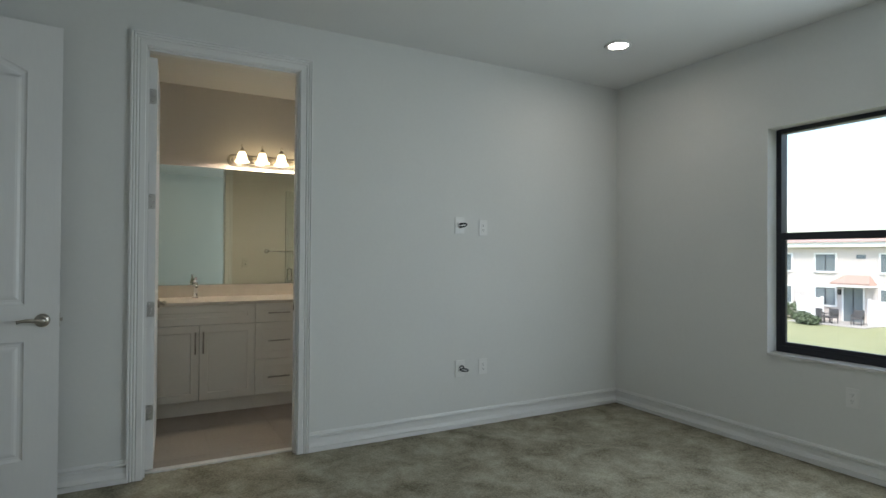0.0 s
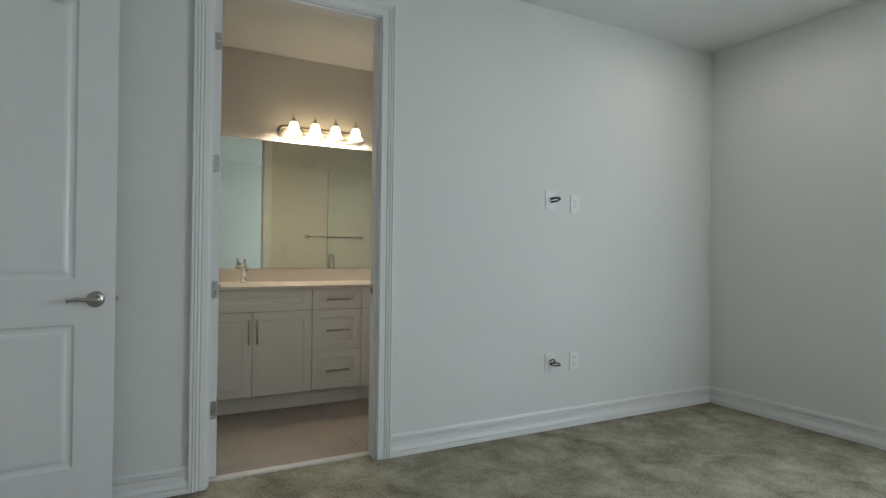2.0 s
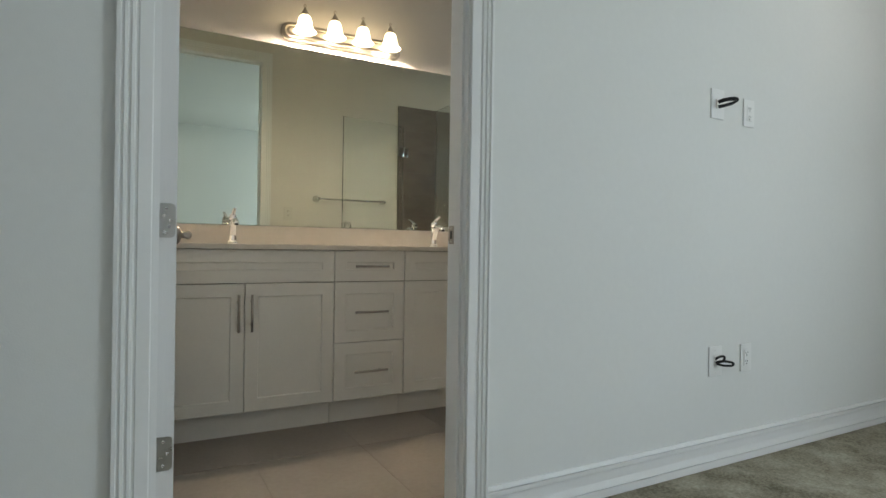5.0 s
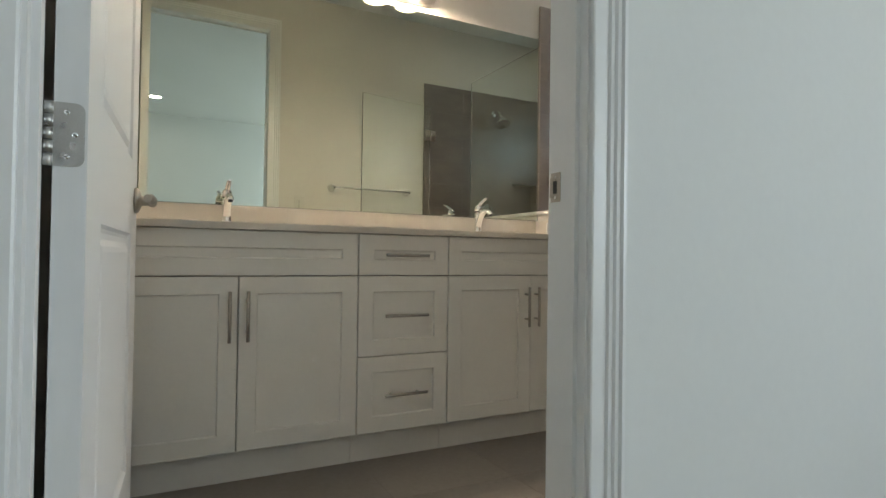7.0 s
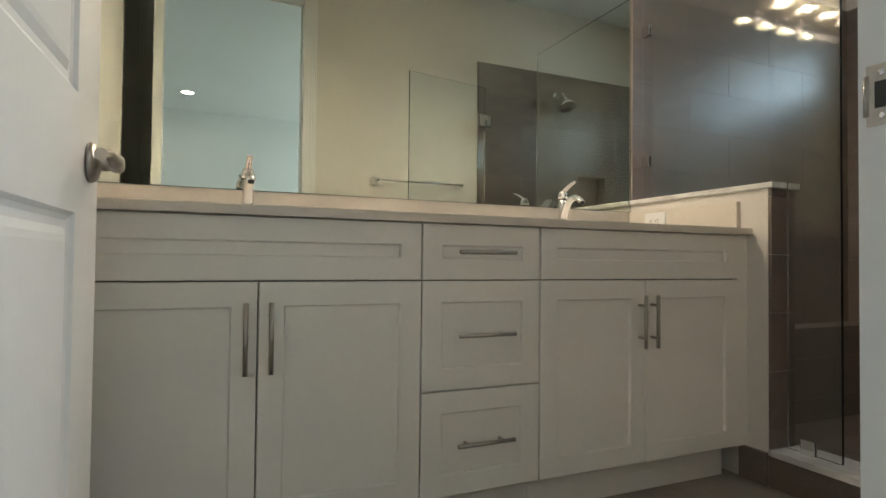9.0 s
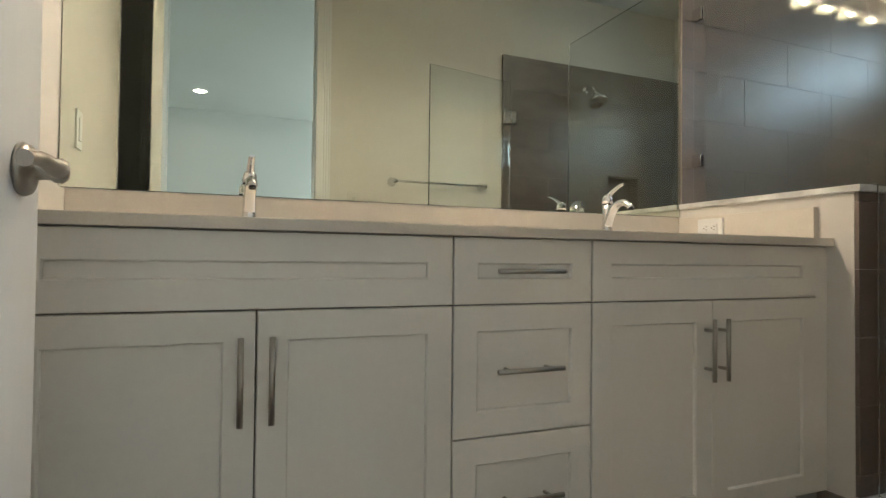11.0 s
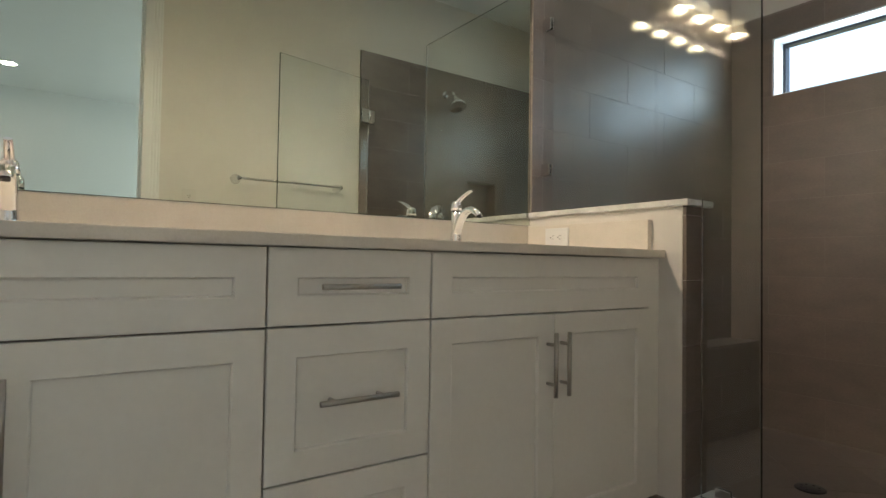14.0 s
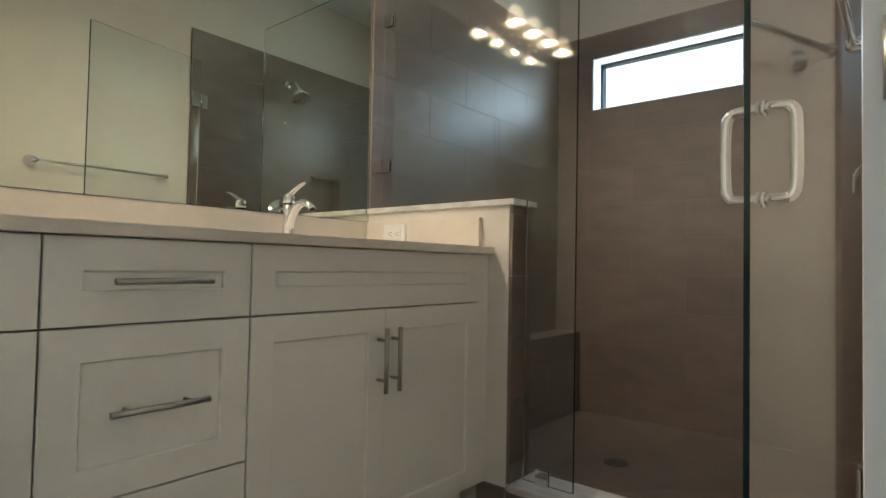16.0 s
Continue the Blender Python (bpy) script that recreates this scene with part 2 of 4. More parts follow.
# ---- large structure ----
structure("wall_north", pierced("x", WEST - 0.1, EAST + 0.2, -0.1, CEIL, WY0, WY1, [(DX0 - 0.02, DX1 + 0.02, -0.1, DH + 0.02), (3.55, 3.85, 1.175, 1.475)]), PAINT, "light grey painted wall with a doorway to the bathroom", "wall")
WIN = (0.42, 2.382, 0.63, 2.145)
structure("wall_east", pierced("y", SOUTH - 0.1, WY0, -0.1, CEIL, EAST, EAST + 0.2, [WIN]), PAINT, "light grey painted wall with a deep window opening", "wall")
structure("wall_south", pierced("x", WEST, EAST, -0.1, CEIL, SOUTH - 0.1, SOUTH), PAINT, "plain light grey painted wall", "wall")
structure("wall_west", pierced("y", SOUTH - 0.1, WY0, -0.1, CEIL, WEST - 0.1, WEST), PAINT, "plain light grey painted wall", "wall")
structure("ceiling", boxm(WEST - 0.1, EAST + 0.2, SOUTH - 0.1, WY1, CEIL, CEIL + 0.12), CEILPAINT, "white painted flat bedroom ceiling")
# carpet: a softly uneven pile
bm = bmesh.new()
NX, NY = 230, 210
grid = [[bm.verts.new((WEST + (EAST - WEST) * i / NX, SOUTH + (3.815 - SOUTH) * j / NY, 0)) for j in range(NY + 1)] for i in range(NX + 1)]
for i in range(NX + 1):
    for j in range(NY + 1):
        p = grid[i][j].co
        p.z = -0.004 + 0.006 * noise.noise(p * 9) + 0.006 * noise.noise(p * 47)
        if p.y > WY0:
            p.x = min(max(p.x, DX0), DX1)
for i in range(NX):
    for j in range(NY):
        if SOUTH + (3.815 - SOUTH) * (j + 0.5) / NY < WY0 or DX0 < WEST + (EAST - WEST) * (i + 0.5) / NX < DX1:
            bm.faces.new((grid[i][j], grid[i + 1][j], grid[i + 1][j + 1], grid[i][j + 1])).smooth = True
structure("floor", bm, CARPET, "mottled taupe cut-pile carpet", "floor")
structure("floor_slab", boxm(WEST, EAST, SOUTH, WY1, -0.14, -0.03), GROUT, "concrete slab under the carpet", "floor")

# bathroom shell
structure("wall_mirror", pierced("x", BX0 - 0.1, SX1 + 0.2, -0.1, CEIL, BY1, BY1 + 0.12), BATHPAINT, "cream painted bathroom wall behind the mirror", "wall")
structure("wall_closet", pierced("y", WY1, BY1, -0.1, CEIL, BX0 - 0.1, BX0, [(3.85, 4.585, -0.1, 2.44)]), BATHPAINT, "cream painted wall with a doorway to a dark closet", "wall")
SW = (4.46, 5.28, 1.78, 2.095)
structure("wall_shower", pierced("y", WY1, BY1, -0.1, CEIL, SX1 + 0.012, SX1 + 0.2, [SW]), BATHPAINT, "shower wall with a high narrow window", "wall")
structure("wall_bath_face", pierced("x", BX0, SX1 + 0.012, 0, CEIL, WY1, WY1 + 0.004, [(DX0 - 0.02, DX1 + 0.02, 0, DH + 0.02), (3.55, 3.85, 1.175, 1.475)]), BATHPAINT, "cream painted bathroom side of the wall", "wall")
structure("ceiling_bath", boxm(BX0 - 1.3, SX1 + 0.2, WY1, BY1 + 0.12, CEIL, CEIL + 0.12), CEILPAINT, "white painted flat bathroom ceiling", "ceiling")
structure("floor_bath", boxm(BX0 - 1.3, HX1, WY1, BY1, -0.14, -0.001), FLOORGROUT, "grouted bathroom floor", "floor")
structure("floor_shower", boxm(HX1, SX1 + 0.1, WY1, BY1, -0.14, -0.021), GROUT, "grouted shower floor", "floor")
# dark closet behind the doorway
bm = boxm(BX0 - 1.3, BX0 - 1.2, WY1, BY1, 0, CEIL)
box(bm, BX0 - 1.2, BX0 - 0.1, WY1 - 0.05, WY1, 0, CEIL)
box(bm, BX0 - 1.2, BX0 - 0.1, 5.2, 5.3, 0, CEIL)
structure("wall_closet_inner", bm, PAINT, "unlit closet walls", "wall")
# half wall
structure("wall_half", boxm(HX0, HX1 - 0.012, HY + 0.012, BY1, 0, HZ), BATHPAINT, "cream painted half wall between vanity and shower", "wall")

# baseboards with a stepped profile
BASE = [(0, 0), (0, 0.016), (0.029, 0.016), (0.0295, 0.008), (0.0320, 0.008), (0.0325, 0.0155), (0.041, 0.0135), (0.057, 0.009), (0.091, 0.009), (0.0915, 0.003), (0.094, 0.003), (0.0945, 0.0135), (0.110, 0.0145), (0.1105, 0.005), (0.1135, 0.005), (0.114, 0.0100), (0.119, 0.0085), (0.127, 0.006), (0.127, 0)]


def baseboard(p, q, out):
    bm = moulding(BASE, [(p, (0, 0, 1)), (q, (0, 0, 1))], out)
    structure("baseboard", bm, TRIM, "white moulded baseboard along the wall", "baseboard")


CI, CW = 0.006, 0.078            # casing reveal and width
baseboard((DX1 + CI + CW, WY0, 0), (EAST, WY0, 0), (0, -1, 0))
baseboard((WEST, WY0, 0), (DX0 - CI - CW, WY0, 0), (0, -1, 0))
baseboard((EAST, WY0 - 0.014, 0), (EAST, SOUTH, 0), (-1, 0, 0))
baseboard((WEST, SOUTH, 0), (EAST, SOUTH, 0), (0, 1, 0))

# ---- bathroom doorway: frame, casing and the open door ----
door1 = thing("door_1", "white painted panel door standing open in a white cased doorway", "door", kind="structure")
CASE = [(0, 0), (0, 0.009), (0.003, 0.011), (0.030, 0.0125), (0.033, 0.009), (0.037, 0.009), (0.040, 0.0145), (0.046, 0.0155), (0.049, 0.011), (0.052, 0.011), (0.055, 0.017), (0.061, 0.018), (0.064, 0.0135), (0.067, 0.0135), (0.070, 0.020), (0.078, 0.020), (0.078, 0)]


def casing(y, out, parent, thick=1.0, a=DX0 - CI, b=DX1 + CI, h=DH + CI):
    path = [((a, y, 0), (-1, 0, 0)), ((a, y, h), (-1, 0, 1)), ((b, y, h), (1, 0, 1)), ((b, y, 0), (1, 0, 0))]
    return part("casing", moulding([(w, d * thick) for w, d in CASE], path, out), TRIM, parent, "fluted white casing")


casing(WY0, (0, -1, 0), door1, 1.0)
casing(WY1 + 0.004, (0, 1, 0), door1, 0.3)
part("jamb", boxm(DX0 - 0.02, DX0, WY0, WY1 + 0.004, 0, DH), TRIM, door1)
part("jamb", boxm(DX1, DX1 + 0.02, WY0, WY1 + 0.004, 0, DH), TRIM, door1)
part("head_jamb", boxm(DX0 - 0.02, DX1 + 0.02, WY0, WY1 + 0.004, DH, DH + 0.02), TRIM, door1)
part("door_stop", boxm(DX0, DX0 + 0.010, WY0 + 0.022, WY0 + 0.046, 0, DH), TRIM, door1)
part("door_stop", boxm(DX1 - 0.010, DX1, WY0 + 0.022, WY0 + 0.046, 0, DH), TRIM, door1)
part("door_stop", boxm(DX0, DX1, WY0 + 0.022, WY0 + 0.046, DH - 0.010, DH), TRIM, door1)


def inset(poly, d):
    """Moves the sides of a closed (x, z) outline inwards by d."""
    n, out = len(poly), []
    area = sum(poly[i][0] * poly[(i + 1) % n][1] - poly[(i + 1) % n][0] * poly[i][1] for i in range(n))
    s = 1 if area > 0 else -1
    for i in range(n):
        p, q, r = Vector(poly[i - 1]), Vector(poly[i]), Vector(poly[(i + 1) % n])
        a, b = (q - p).normalized(), (r - q).normalized()
        na, nb = Vector((-a.y, a.x)) * s, Vector((-b.y, b.x)) * s
        k = (na + nb).normalized()
        out.append(tuple(q + k * d / max(k.dot(na), 0.3)))
    return out


PANELSTEP = [(0.0, 0.0), (0.006, -0.006), (0.013, -0.009), (0.024, -0.009), (0.036, -0.0035), (0.046, -0.002)]


def panel_door(parent, w, h, t=0.035, stile=0.145):
    """A two-panel door with an arched upper panel, hinged at x = 0, its faces at y = 0 and y = t. Returns the slab."""
    a, b = stile, w - stile
    n = 14
    arch = [(a + (b - a) * (0.5 - 0.5 * math.cos(math.pi * i / n)), 0) for i in range(n + 1)]
    arch = [(x, 2.185 + 0.085 * (1 - ((x - (a + b) / 2) / ((b - a) / 2)) ** 2)) for x, _ in arch]
    lower = [(a, 0.245), (b, 0.245), (b, 0.835), (a, 0.835)]
    upper = [(a, 1.02), (b, 1.02), *arch[::-1]]
    bm = bmesh.new()
    for y in (0.0, t):
        def face(pts):
            bm.faces.new([bm.verts.new((x, y, z)) for x, z in pts])
        face([(0, 0.012), (a, 0.012), (a, h), (0, h)])
        face([(b, 0.012), (w, 0.012), (w, h), (b, h)])
        face([(a, 0.012), (b, 0.012), (b, 0.245), (a, 0.245)])
        face([(a, 0.835), (b, 0.835), (b, 1.02), (a, 1.02)])
        for p, q in zip(arch, arch[1:]):
            face([p, q, (q[0], h), (p[0], h)])
    for p, q in (((0, 0.012), (w, 0.012)), ((w, 0.012), (w, h)), ((w, h), (0, h)), ((0, h), (0, 0.012))):
        bm.faces.new([bm.verts.new(c) for c in ((p[0], 0, p[1]), (q[0], 0, q[1]), (q[0], t, q[1]), (p[0], t, p[1]))])
    bmesh.ops.remove_doubles(bm, verts=bm.verts, dist=1e-5)
    slab = part("slab", bm, DOORP, parent)
    for y, s in ((0.0, -1), (t, 1)):
        for outline in (upper, lower):
            bm = bmesh.new()
            rings = [[bm.verts.new((x, y + s * d, z)) for x, z in inset(outline, w_)] for w_, d in PANELSTEP]
            for p, q in zip(rings, rings[1:]):
                for i in range(len(p)):
                    bm.faces.new((p[i], p[(i + 1) % len(p)], q[(i + 1) % len(p)], q[i]))
            bm.faces.new(rings[-1])
            part("panel", bm, DOORP, slab)
    return slab


def lever(parent, x, z, y, s, way):
    """A lever handle with a round rose. s: the side of the door; way: +1 or -1 along the door."""
    bm = lathe(bmesh.new(), [(0.0, 0.0), (0.033, 0.0), (0.034, 0.004), (0.031, 0.010), (0.022, 0.014), (0.013, 0.017), (0.012, 0.032), (0.015, 0.036), (0.016, 0.045), (0.011, 0.051), (0.0, 0.053)], (x, y, z), "y", 28, (1, s, 1))
    tube(bm, bow([(x, y + s * 0.041, z), (x + way * 0.03, y + s * 0.043, z + 0.001), (x + way * 0.07, y + s * 0.041, z + 0.004), (x + way * 0.105, y + s * 0.037, z - 0.001)], 5), [0.0115] * 6 + [0.009] * 5 + [0.0075] * 4 + [0.0095], 14)
    return part("door_handle", bm, NICKEL, parent, "satin nickel lever on a round rose")


def hinge(parent, z, t):
    """A butt hinge: its leaf lies in the door's edge, its knuckle stands behind."""
    bm = bmesh.new()
    rim = [(t, z - 0.0445), (t, z + 0.0445)]
    for c, a0 in (((t - 0.026, z + 0.0325), 0), ((t - 0.026, z - 0.0325), 90)):
        rim += [(c[0] - 0.012 * math.sin(radians(a0 + k * 22.5)), c[1] + 0.012 * math.cos(radians(a0 + k * 22.5))) for k in range(5)]
    near, far = ([bm.verts.new((x, y, q)) for y, q in rim] for x in (-0.0018, 0.001))
    bm.faces.new(near), bm.faces.new(far)
    for i in range(len(rim)):
        k = (i + 1) % len(rim)
        bm.faces.new((near[i], near[k], far[k], far[i]))
    leaf = part("hinge", bm, HINGE, parent, "satin steel butt hinge with round corners")
    bm = bmesh.new()
    for k in range(5):
        lathe(bm, [(0, 0), (0.0065, 0.0005), (0.0065, 0.0165), (0, 0.017)], (-0.002, t + 0.006, z - 0.0445 + 0.018 * k), "z", 14)
    part("knuckle", bm, HINGE, leaf)
    part("jamb_leaf", boxm(-0.03, -0.002, t + 0.0105, t + 0.0125, z - 0.0445, z + 0.0445), HINGE, leaf)
    for dy, dz in ((0.016, 0.031), (0.026, 0.0), (0.016, -0.031)):
        sc = part("screw", lathe(bmesh.new(), [(0, -0.0034), (0.0030, -0.0032), (0.0042, -0.0020), (0.0042, -0.0014), (0, -0.0014)], (0, t - dy, z + dz), "x", 14), CHROME, leaf)
        part("screw_slot", boxm(-0.0038, -0.0033, t - dy - 0.0022, t - dy + 0.0022, z + dz - 0.0006, z + dz + 0.0006), DARKP, leaf)
    return leaf


# the bathroom door, turned about its hinge pin into the bathroom
slab_at = pose(0.581, 3.843, 0, 0, 0, 87.2)
door_b = thing("bathroom_door", "white two-panel moulded door standing open against the closet side", "door", slab_at)
W_B = 0.808
slab = panel_door(door_b, W_B, 2.435, 0.041)
lever(door_b, W_B - 0.062, 0.925, 0.0, -1, -1)
lever(door_b, W_B - 0.062, 0.925, 0.041, 1, -1)
part("latch_plate", boxm(W_B - 0.001, W_B + 0.0012, 0.006, 0.029, 0.895, 0.955, 0.0005), NICKEL, door_b)
for z in (0.345, 0.951, 1.585, 2.205):
    hinge(door_b, z, 0.041)
# strike plate on the far jamb
bm = boxm(DX1 - 0.0015, DX1 + 0.001, WY1 - 0.034, WY1 - 0.004, 0.903, 0.963, 0.0006)
strike = part("strike_plate", bm, NICKEL, door1, "satin nickel strike plate")
part("strike_slot", boxm(DX1 - 0.0022, DX1 - 0.0012, WY1 - 0.024, WY1 - 0.012, 0.920, 0.946), DARKP, strike)
for z in (0.912, 0.954):
    part("strike_screw", lathe(bmesh.new(), [(0, -0.0026), (0.0030, -0.0024), (0.0036, -0.0016), (0, -0.0014)], (DX1, WY1 - 0.018, z), "x", 12), CHROME, strike)
part("strike_lip", tube(bmesh.new(), [(DX1 - 0.0004, WY1 - 0.004, 0.913), (DX1 - 0.0004, WY1 - 0.004, 0.953)], 0.003, 10), NICKEL, strike, "rounded strike lip")
# marble threshold between carpet and tile
structure("threshold", boxm(DX0, DX1, 3.815, 3.865, -0.02, 0.006, 0.003), SILL, "pale marble threshold in the doorway", "threshold")

# ---- bedroom door, standing open in front of the wall ----
entry = thing("bedroom_door", "white two-panel moulded door with arched top standing open", "door", pose(-0.70, 3.475, 0.0, 0, 0, 8.2))
panel_door(entry, 0.85, 2.435)
lever(entry, 0.85 - 0.072, 0.937, 0.0, -1, -1)
part("latch_plate", boxm(0.849, 0.852, 0.004, 0.031, 0.90, 0.975, 0.0006), NICKEL, entry)
part("latch_bolt", boxm(0.851, 0.864, 0.011, 0.024, 0.928, 0.946, 0.002), NICKEL, entry, "protruding nickel latch bolt")

# ---- bedroom window ----
win = thing("window_1", "black framed single-hung window with an added unseen twin, in a deep white reveal", "window", kind="structure")
wy0, wy1, wz0, wz1 = WIN
FX = EAST + 0.098
part("window_sill", boxm(EAST - 0.012, FX + 0.02, wy0, wy1, wz0 - 0.004, wz0 + 0.016, 0.004), MARBLE, win, "white stone sill")


def sash_window(a, b):
    """One single-hung unit between y = a and b."""
    z0, z1 = wz0 + 0.016, wz1
    fr = boxm(FX, FX + 0.07, a, a + 0.035, z0, z1, 0.003)
    box(fr, FX, FX + 0.07, b - 0.035, b, z0, z1, 0.003)
    box(fr, FX, FX + 0.07, a + 0.035, b - 0.035, z0, z0 + 0.045, 0.003)
    box(fr, FX, FX + 0.07, a + 0.035, b - 0.035, z1 - 0.03, z1, 0.003)
    f = part("window_frame", fr, BRONZE, win, "black aluminium frame")
    mid = 1.42
    lo = boxm(FX - 0.012, FX + 0.024, a + 0.03, b - 0.03, mid - 0.022, mid + 0.026, 0.003)
    box(lo, FX + 0.004, FX + 0.028, a + 0.035, a + 0.06, z0 + 0.045, mid - 0.02, 0.002)
    box(lo, FX + 0.004, FX + 0.028, b - 0.06, b - 0.035, z0 + 0.045, mid - 0.02, 0.002)
    box(lo, FX + 0.004, FX + 0.028, a + 0.06, b - 0.06, z0 + 0.045, z0 + 0.07, 0.002)
    part("lower_sash", lo, BRONZE, f)
    part("meeting_rail", boxm(FX + 0.03, FX + 0.055, a + 0.03, b - 0.03, mid - 0.016, mid + 0.020, 0.003), BRONZE, f)
    for x, p, q in ((FX + 0.014, z0 + 0.06, mid), (FX + 0.042, mid, z1 - 0.02)):
        pane = part("pane", boxm(x, x + 0.004, a + 0.034, b - 0.034, p, q), PANE, f)
        pane.visible_shadow = False


# the first unit is added out of view, to let in more daylight
sash_window(wy0, (wy0 + wy1) / 2)
sash_window((wy0 + wy1) / 2, wy1)

# ---- shower window ----
swin = thing("window_2", "narrow fixed shower window in a white tiled reveal", "window", kind="structure")
sy0, sy1, sz0, sz1 = SW
bm = boxm(SX1 + 0.10, SX1 + 0.15, sy0, sy0 + 0.02, sz0, sz1, 0.003)
box(bm, SX1 + 0.10, SX1 + 0.15, sy1 - 0.02, sy1, sz0, sz1, 0.003)
box(bm, SX1 + 0.10, SX1 + 0.15, sy0 + 0.02, sy1 - 0.02, sz0, sz0 + 0.02, 0.003)
box(bm, SX1 + 0.10, SX1 + 0.15, sy0 + 0.02, sy1 - 0.02, sz1 - 0.02, sz1, 0.003)
part("window_frame", bm, BRONZE, swin)
bm = boxm(SX1 - 0.003, SX1 + 0.1, sy0 - 0.001, sy0 + 0.006, sz0, sz1)
box(bm, SX1 - 0.003, SX1 + 0.1, sy1 - 0.006, sy1 + 0.001, sz0, sz1)
box(bm, SX1 - 0.003, SX1 + 0.1, sy0, sy1, sz0 - 0.001, sz0 + 0.006)
box(bm, SX1 - 0.003, SX1 + 0.1, sy0, sy1, sz1 - 0.006, sz1 + 0.001)
part("reveal", bm, TRIM, swin)
part("pane", boxm(SX1 + 0.12, SX1 + 0.124, sy0 + 0.02, sy1 - 0.02, sz0 + 0.02, sz1 - 0.02), PANE, swin).visible_shadow = False

# ---- vanity ----
def shaker(x0, x1, z0, z1, rail=0.058, t=0.02):
    """A framed cabinet front with a recessed flat panel; its face stands at y = VF."""
    bm = bmesh.new()
    o = [(x0, z0), (x1, z0), (x1, z1), (x0, z1)]
    e = 0.002
    rings = [(o, t), (o, e), (inset(o, e), 0.0), (inset(o, rail), 0.0), (inset(o, rail + 0.003), 0.003), (inset(o, rail + 0.004), 0.0085)]
    rings = [[bm.verts.new((x, VF + d, z)) for x, z in r] for r, d in rings]
    for p, q in zip(rings, rings[1:]):
        for i in range(4):
            bm.faces.new((p[i], p[(i + 1) % 4], q[(i + 1) % 4], q[i]))
    bm.faces.new(rings[-1]), bm.faces.new(rings[0])
    return bm


def bar_pull(parent, x, z, length, upright):
    """A round bar handle on two posts."""
    y, h = VF - 0.032, length / 2
    bm = bmesh.new()
    ends = [(x, y, z - h), (x, y, z + h)] if upright else [(x - h, y, z), (x + h, y, z)]
    tube(bm, ends, 0.006, 16)
    for s in (-1, 1):
        p = (x, VF, z + s * h * 0.62) if upright else (x + s * h * 0.62, VF, z)
        tube(bm, [p, (p[0], y, p[2])], 0.0045, 12)
    part("handle", bm, NICKEL, parent, "brushed nickel bar pull")


VB, VM, VT = 0.12, 0.714, 0.872     # bottom, seam under the top fronts, top of the cabinets
G = 0.0018


def cabinet(x0, x1, fronts, label):
    c = thing("vanity_cabinet", label, "cabinet", group="vanity units along the mirror wall")
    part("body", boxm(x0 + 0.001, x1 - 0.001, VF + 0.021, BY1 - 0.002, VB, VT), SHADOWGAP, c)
    part("toe_kick", boxm(x0 + 0.001, x1 - 0.001, VF + 0.068, VF + 0.083, 0.0, VB), CABINET, c)
    for kind, a, b, p, q, handle in fronts:
        f = part(kind, shaker(a + G, b - G, p + G, q - G), CABINET, c)
        if handle:
            bar_pull(f, *handle)
    return c


cabinet(0.50, 1.343, [("false_front", 0.50, 1.343, VM, VT, None),
                      ("door", 0.50, 0.921, VB, VM, (0.891, 0.579, 0.170, True)),
                      ("door", 0.921, 1.343, VB, VM, (0.949, 0.579, 0.170, True))], "off-white shaker sink cabinet with two doors")
cabinet(1.343, 1.722, [("drawer", 1.343, 1.722, VM, VT, (1.531, 0.793, 0.177, False)),
                       ("drawer", 1.343, 1.722, 0.409, VM, (1.531, 0.563, 0.177, False)),
                       ("drawer", 1.343, 1.722, VB, 0.409, (1.531, 0.264, 0.177, False))], "off-white shaker drawer cabinet with three drawers")
cabinet(1.722, 2.556, [("false_front", 1.722, 2.556, VM, VT, None),
                       ("door", 1.722, 2.1285, VB, VM, (2.101, 0.579, 0.170, True)),
                       ("door", 2.1257, 2.556, VB, VM, (2.152, 0.579, 0.170, True))], "off-white shaker sink cabinet beside the half wall")
solid("filler_strip", boxm(BX0, 0.50, VF + 0.004, VF + 0.022, VB, VT), CABINET, "off-white filler strip beside the vanity", "filler")
solid("filler_strip", boxm(2.556, HX0, VF + 0.004, VF + 0.022, VB, VT), CABINET, "off-white filler strip against the half wall", "filler")
CT = 0.897
ctop = thing("countertop", "cream quartz vanity top with low backsplash", "countertop")
part("slab", boxm(BX0, HX0, VF - 0.020, BY1, VT + 0.0004, CT, 0.003), QUARTZ, ctop)
part("backsplash", boxm(BX0 + 0.02, HX0 - 0.02, BY1 - 0.02, BY1, CT, CT + 0.10, 0.002), QUARTZ, ctop)
part("side_splash", boxm(HX0 - 0.02, HX0, VF + 0.03, BY1, CT, CT + 0.10, 0.002), QUARTZ, ctop)
part("side_splash", boxm(BX0, BX0 + 0.02, VF - 0.012, BY1, CT, CT + 0.10, 0.002), QUARTZ, ctop)


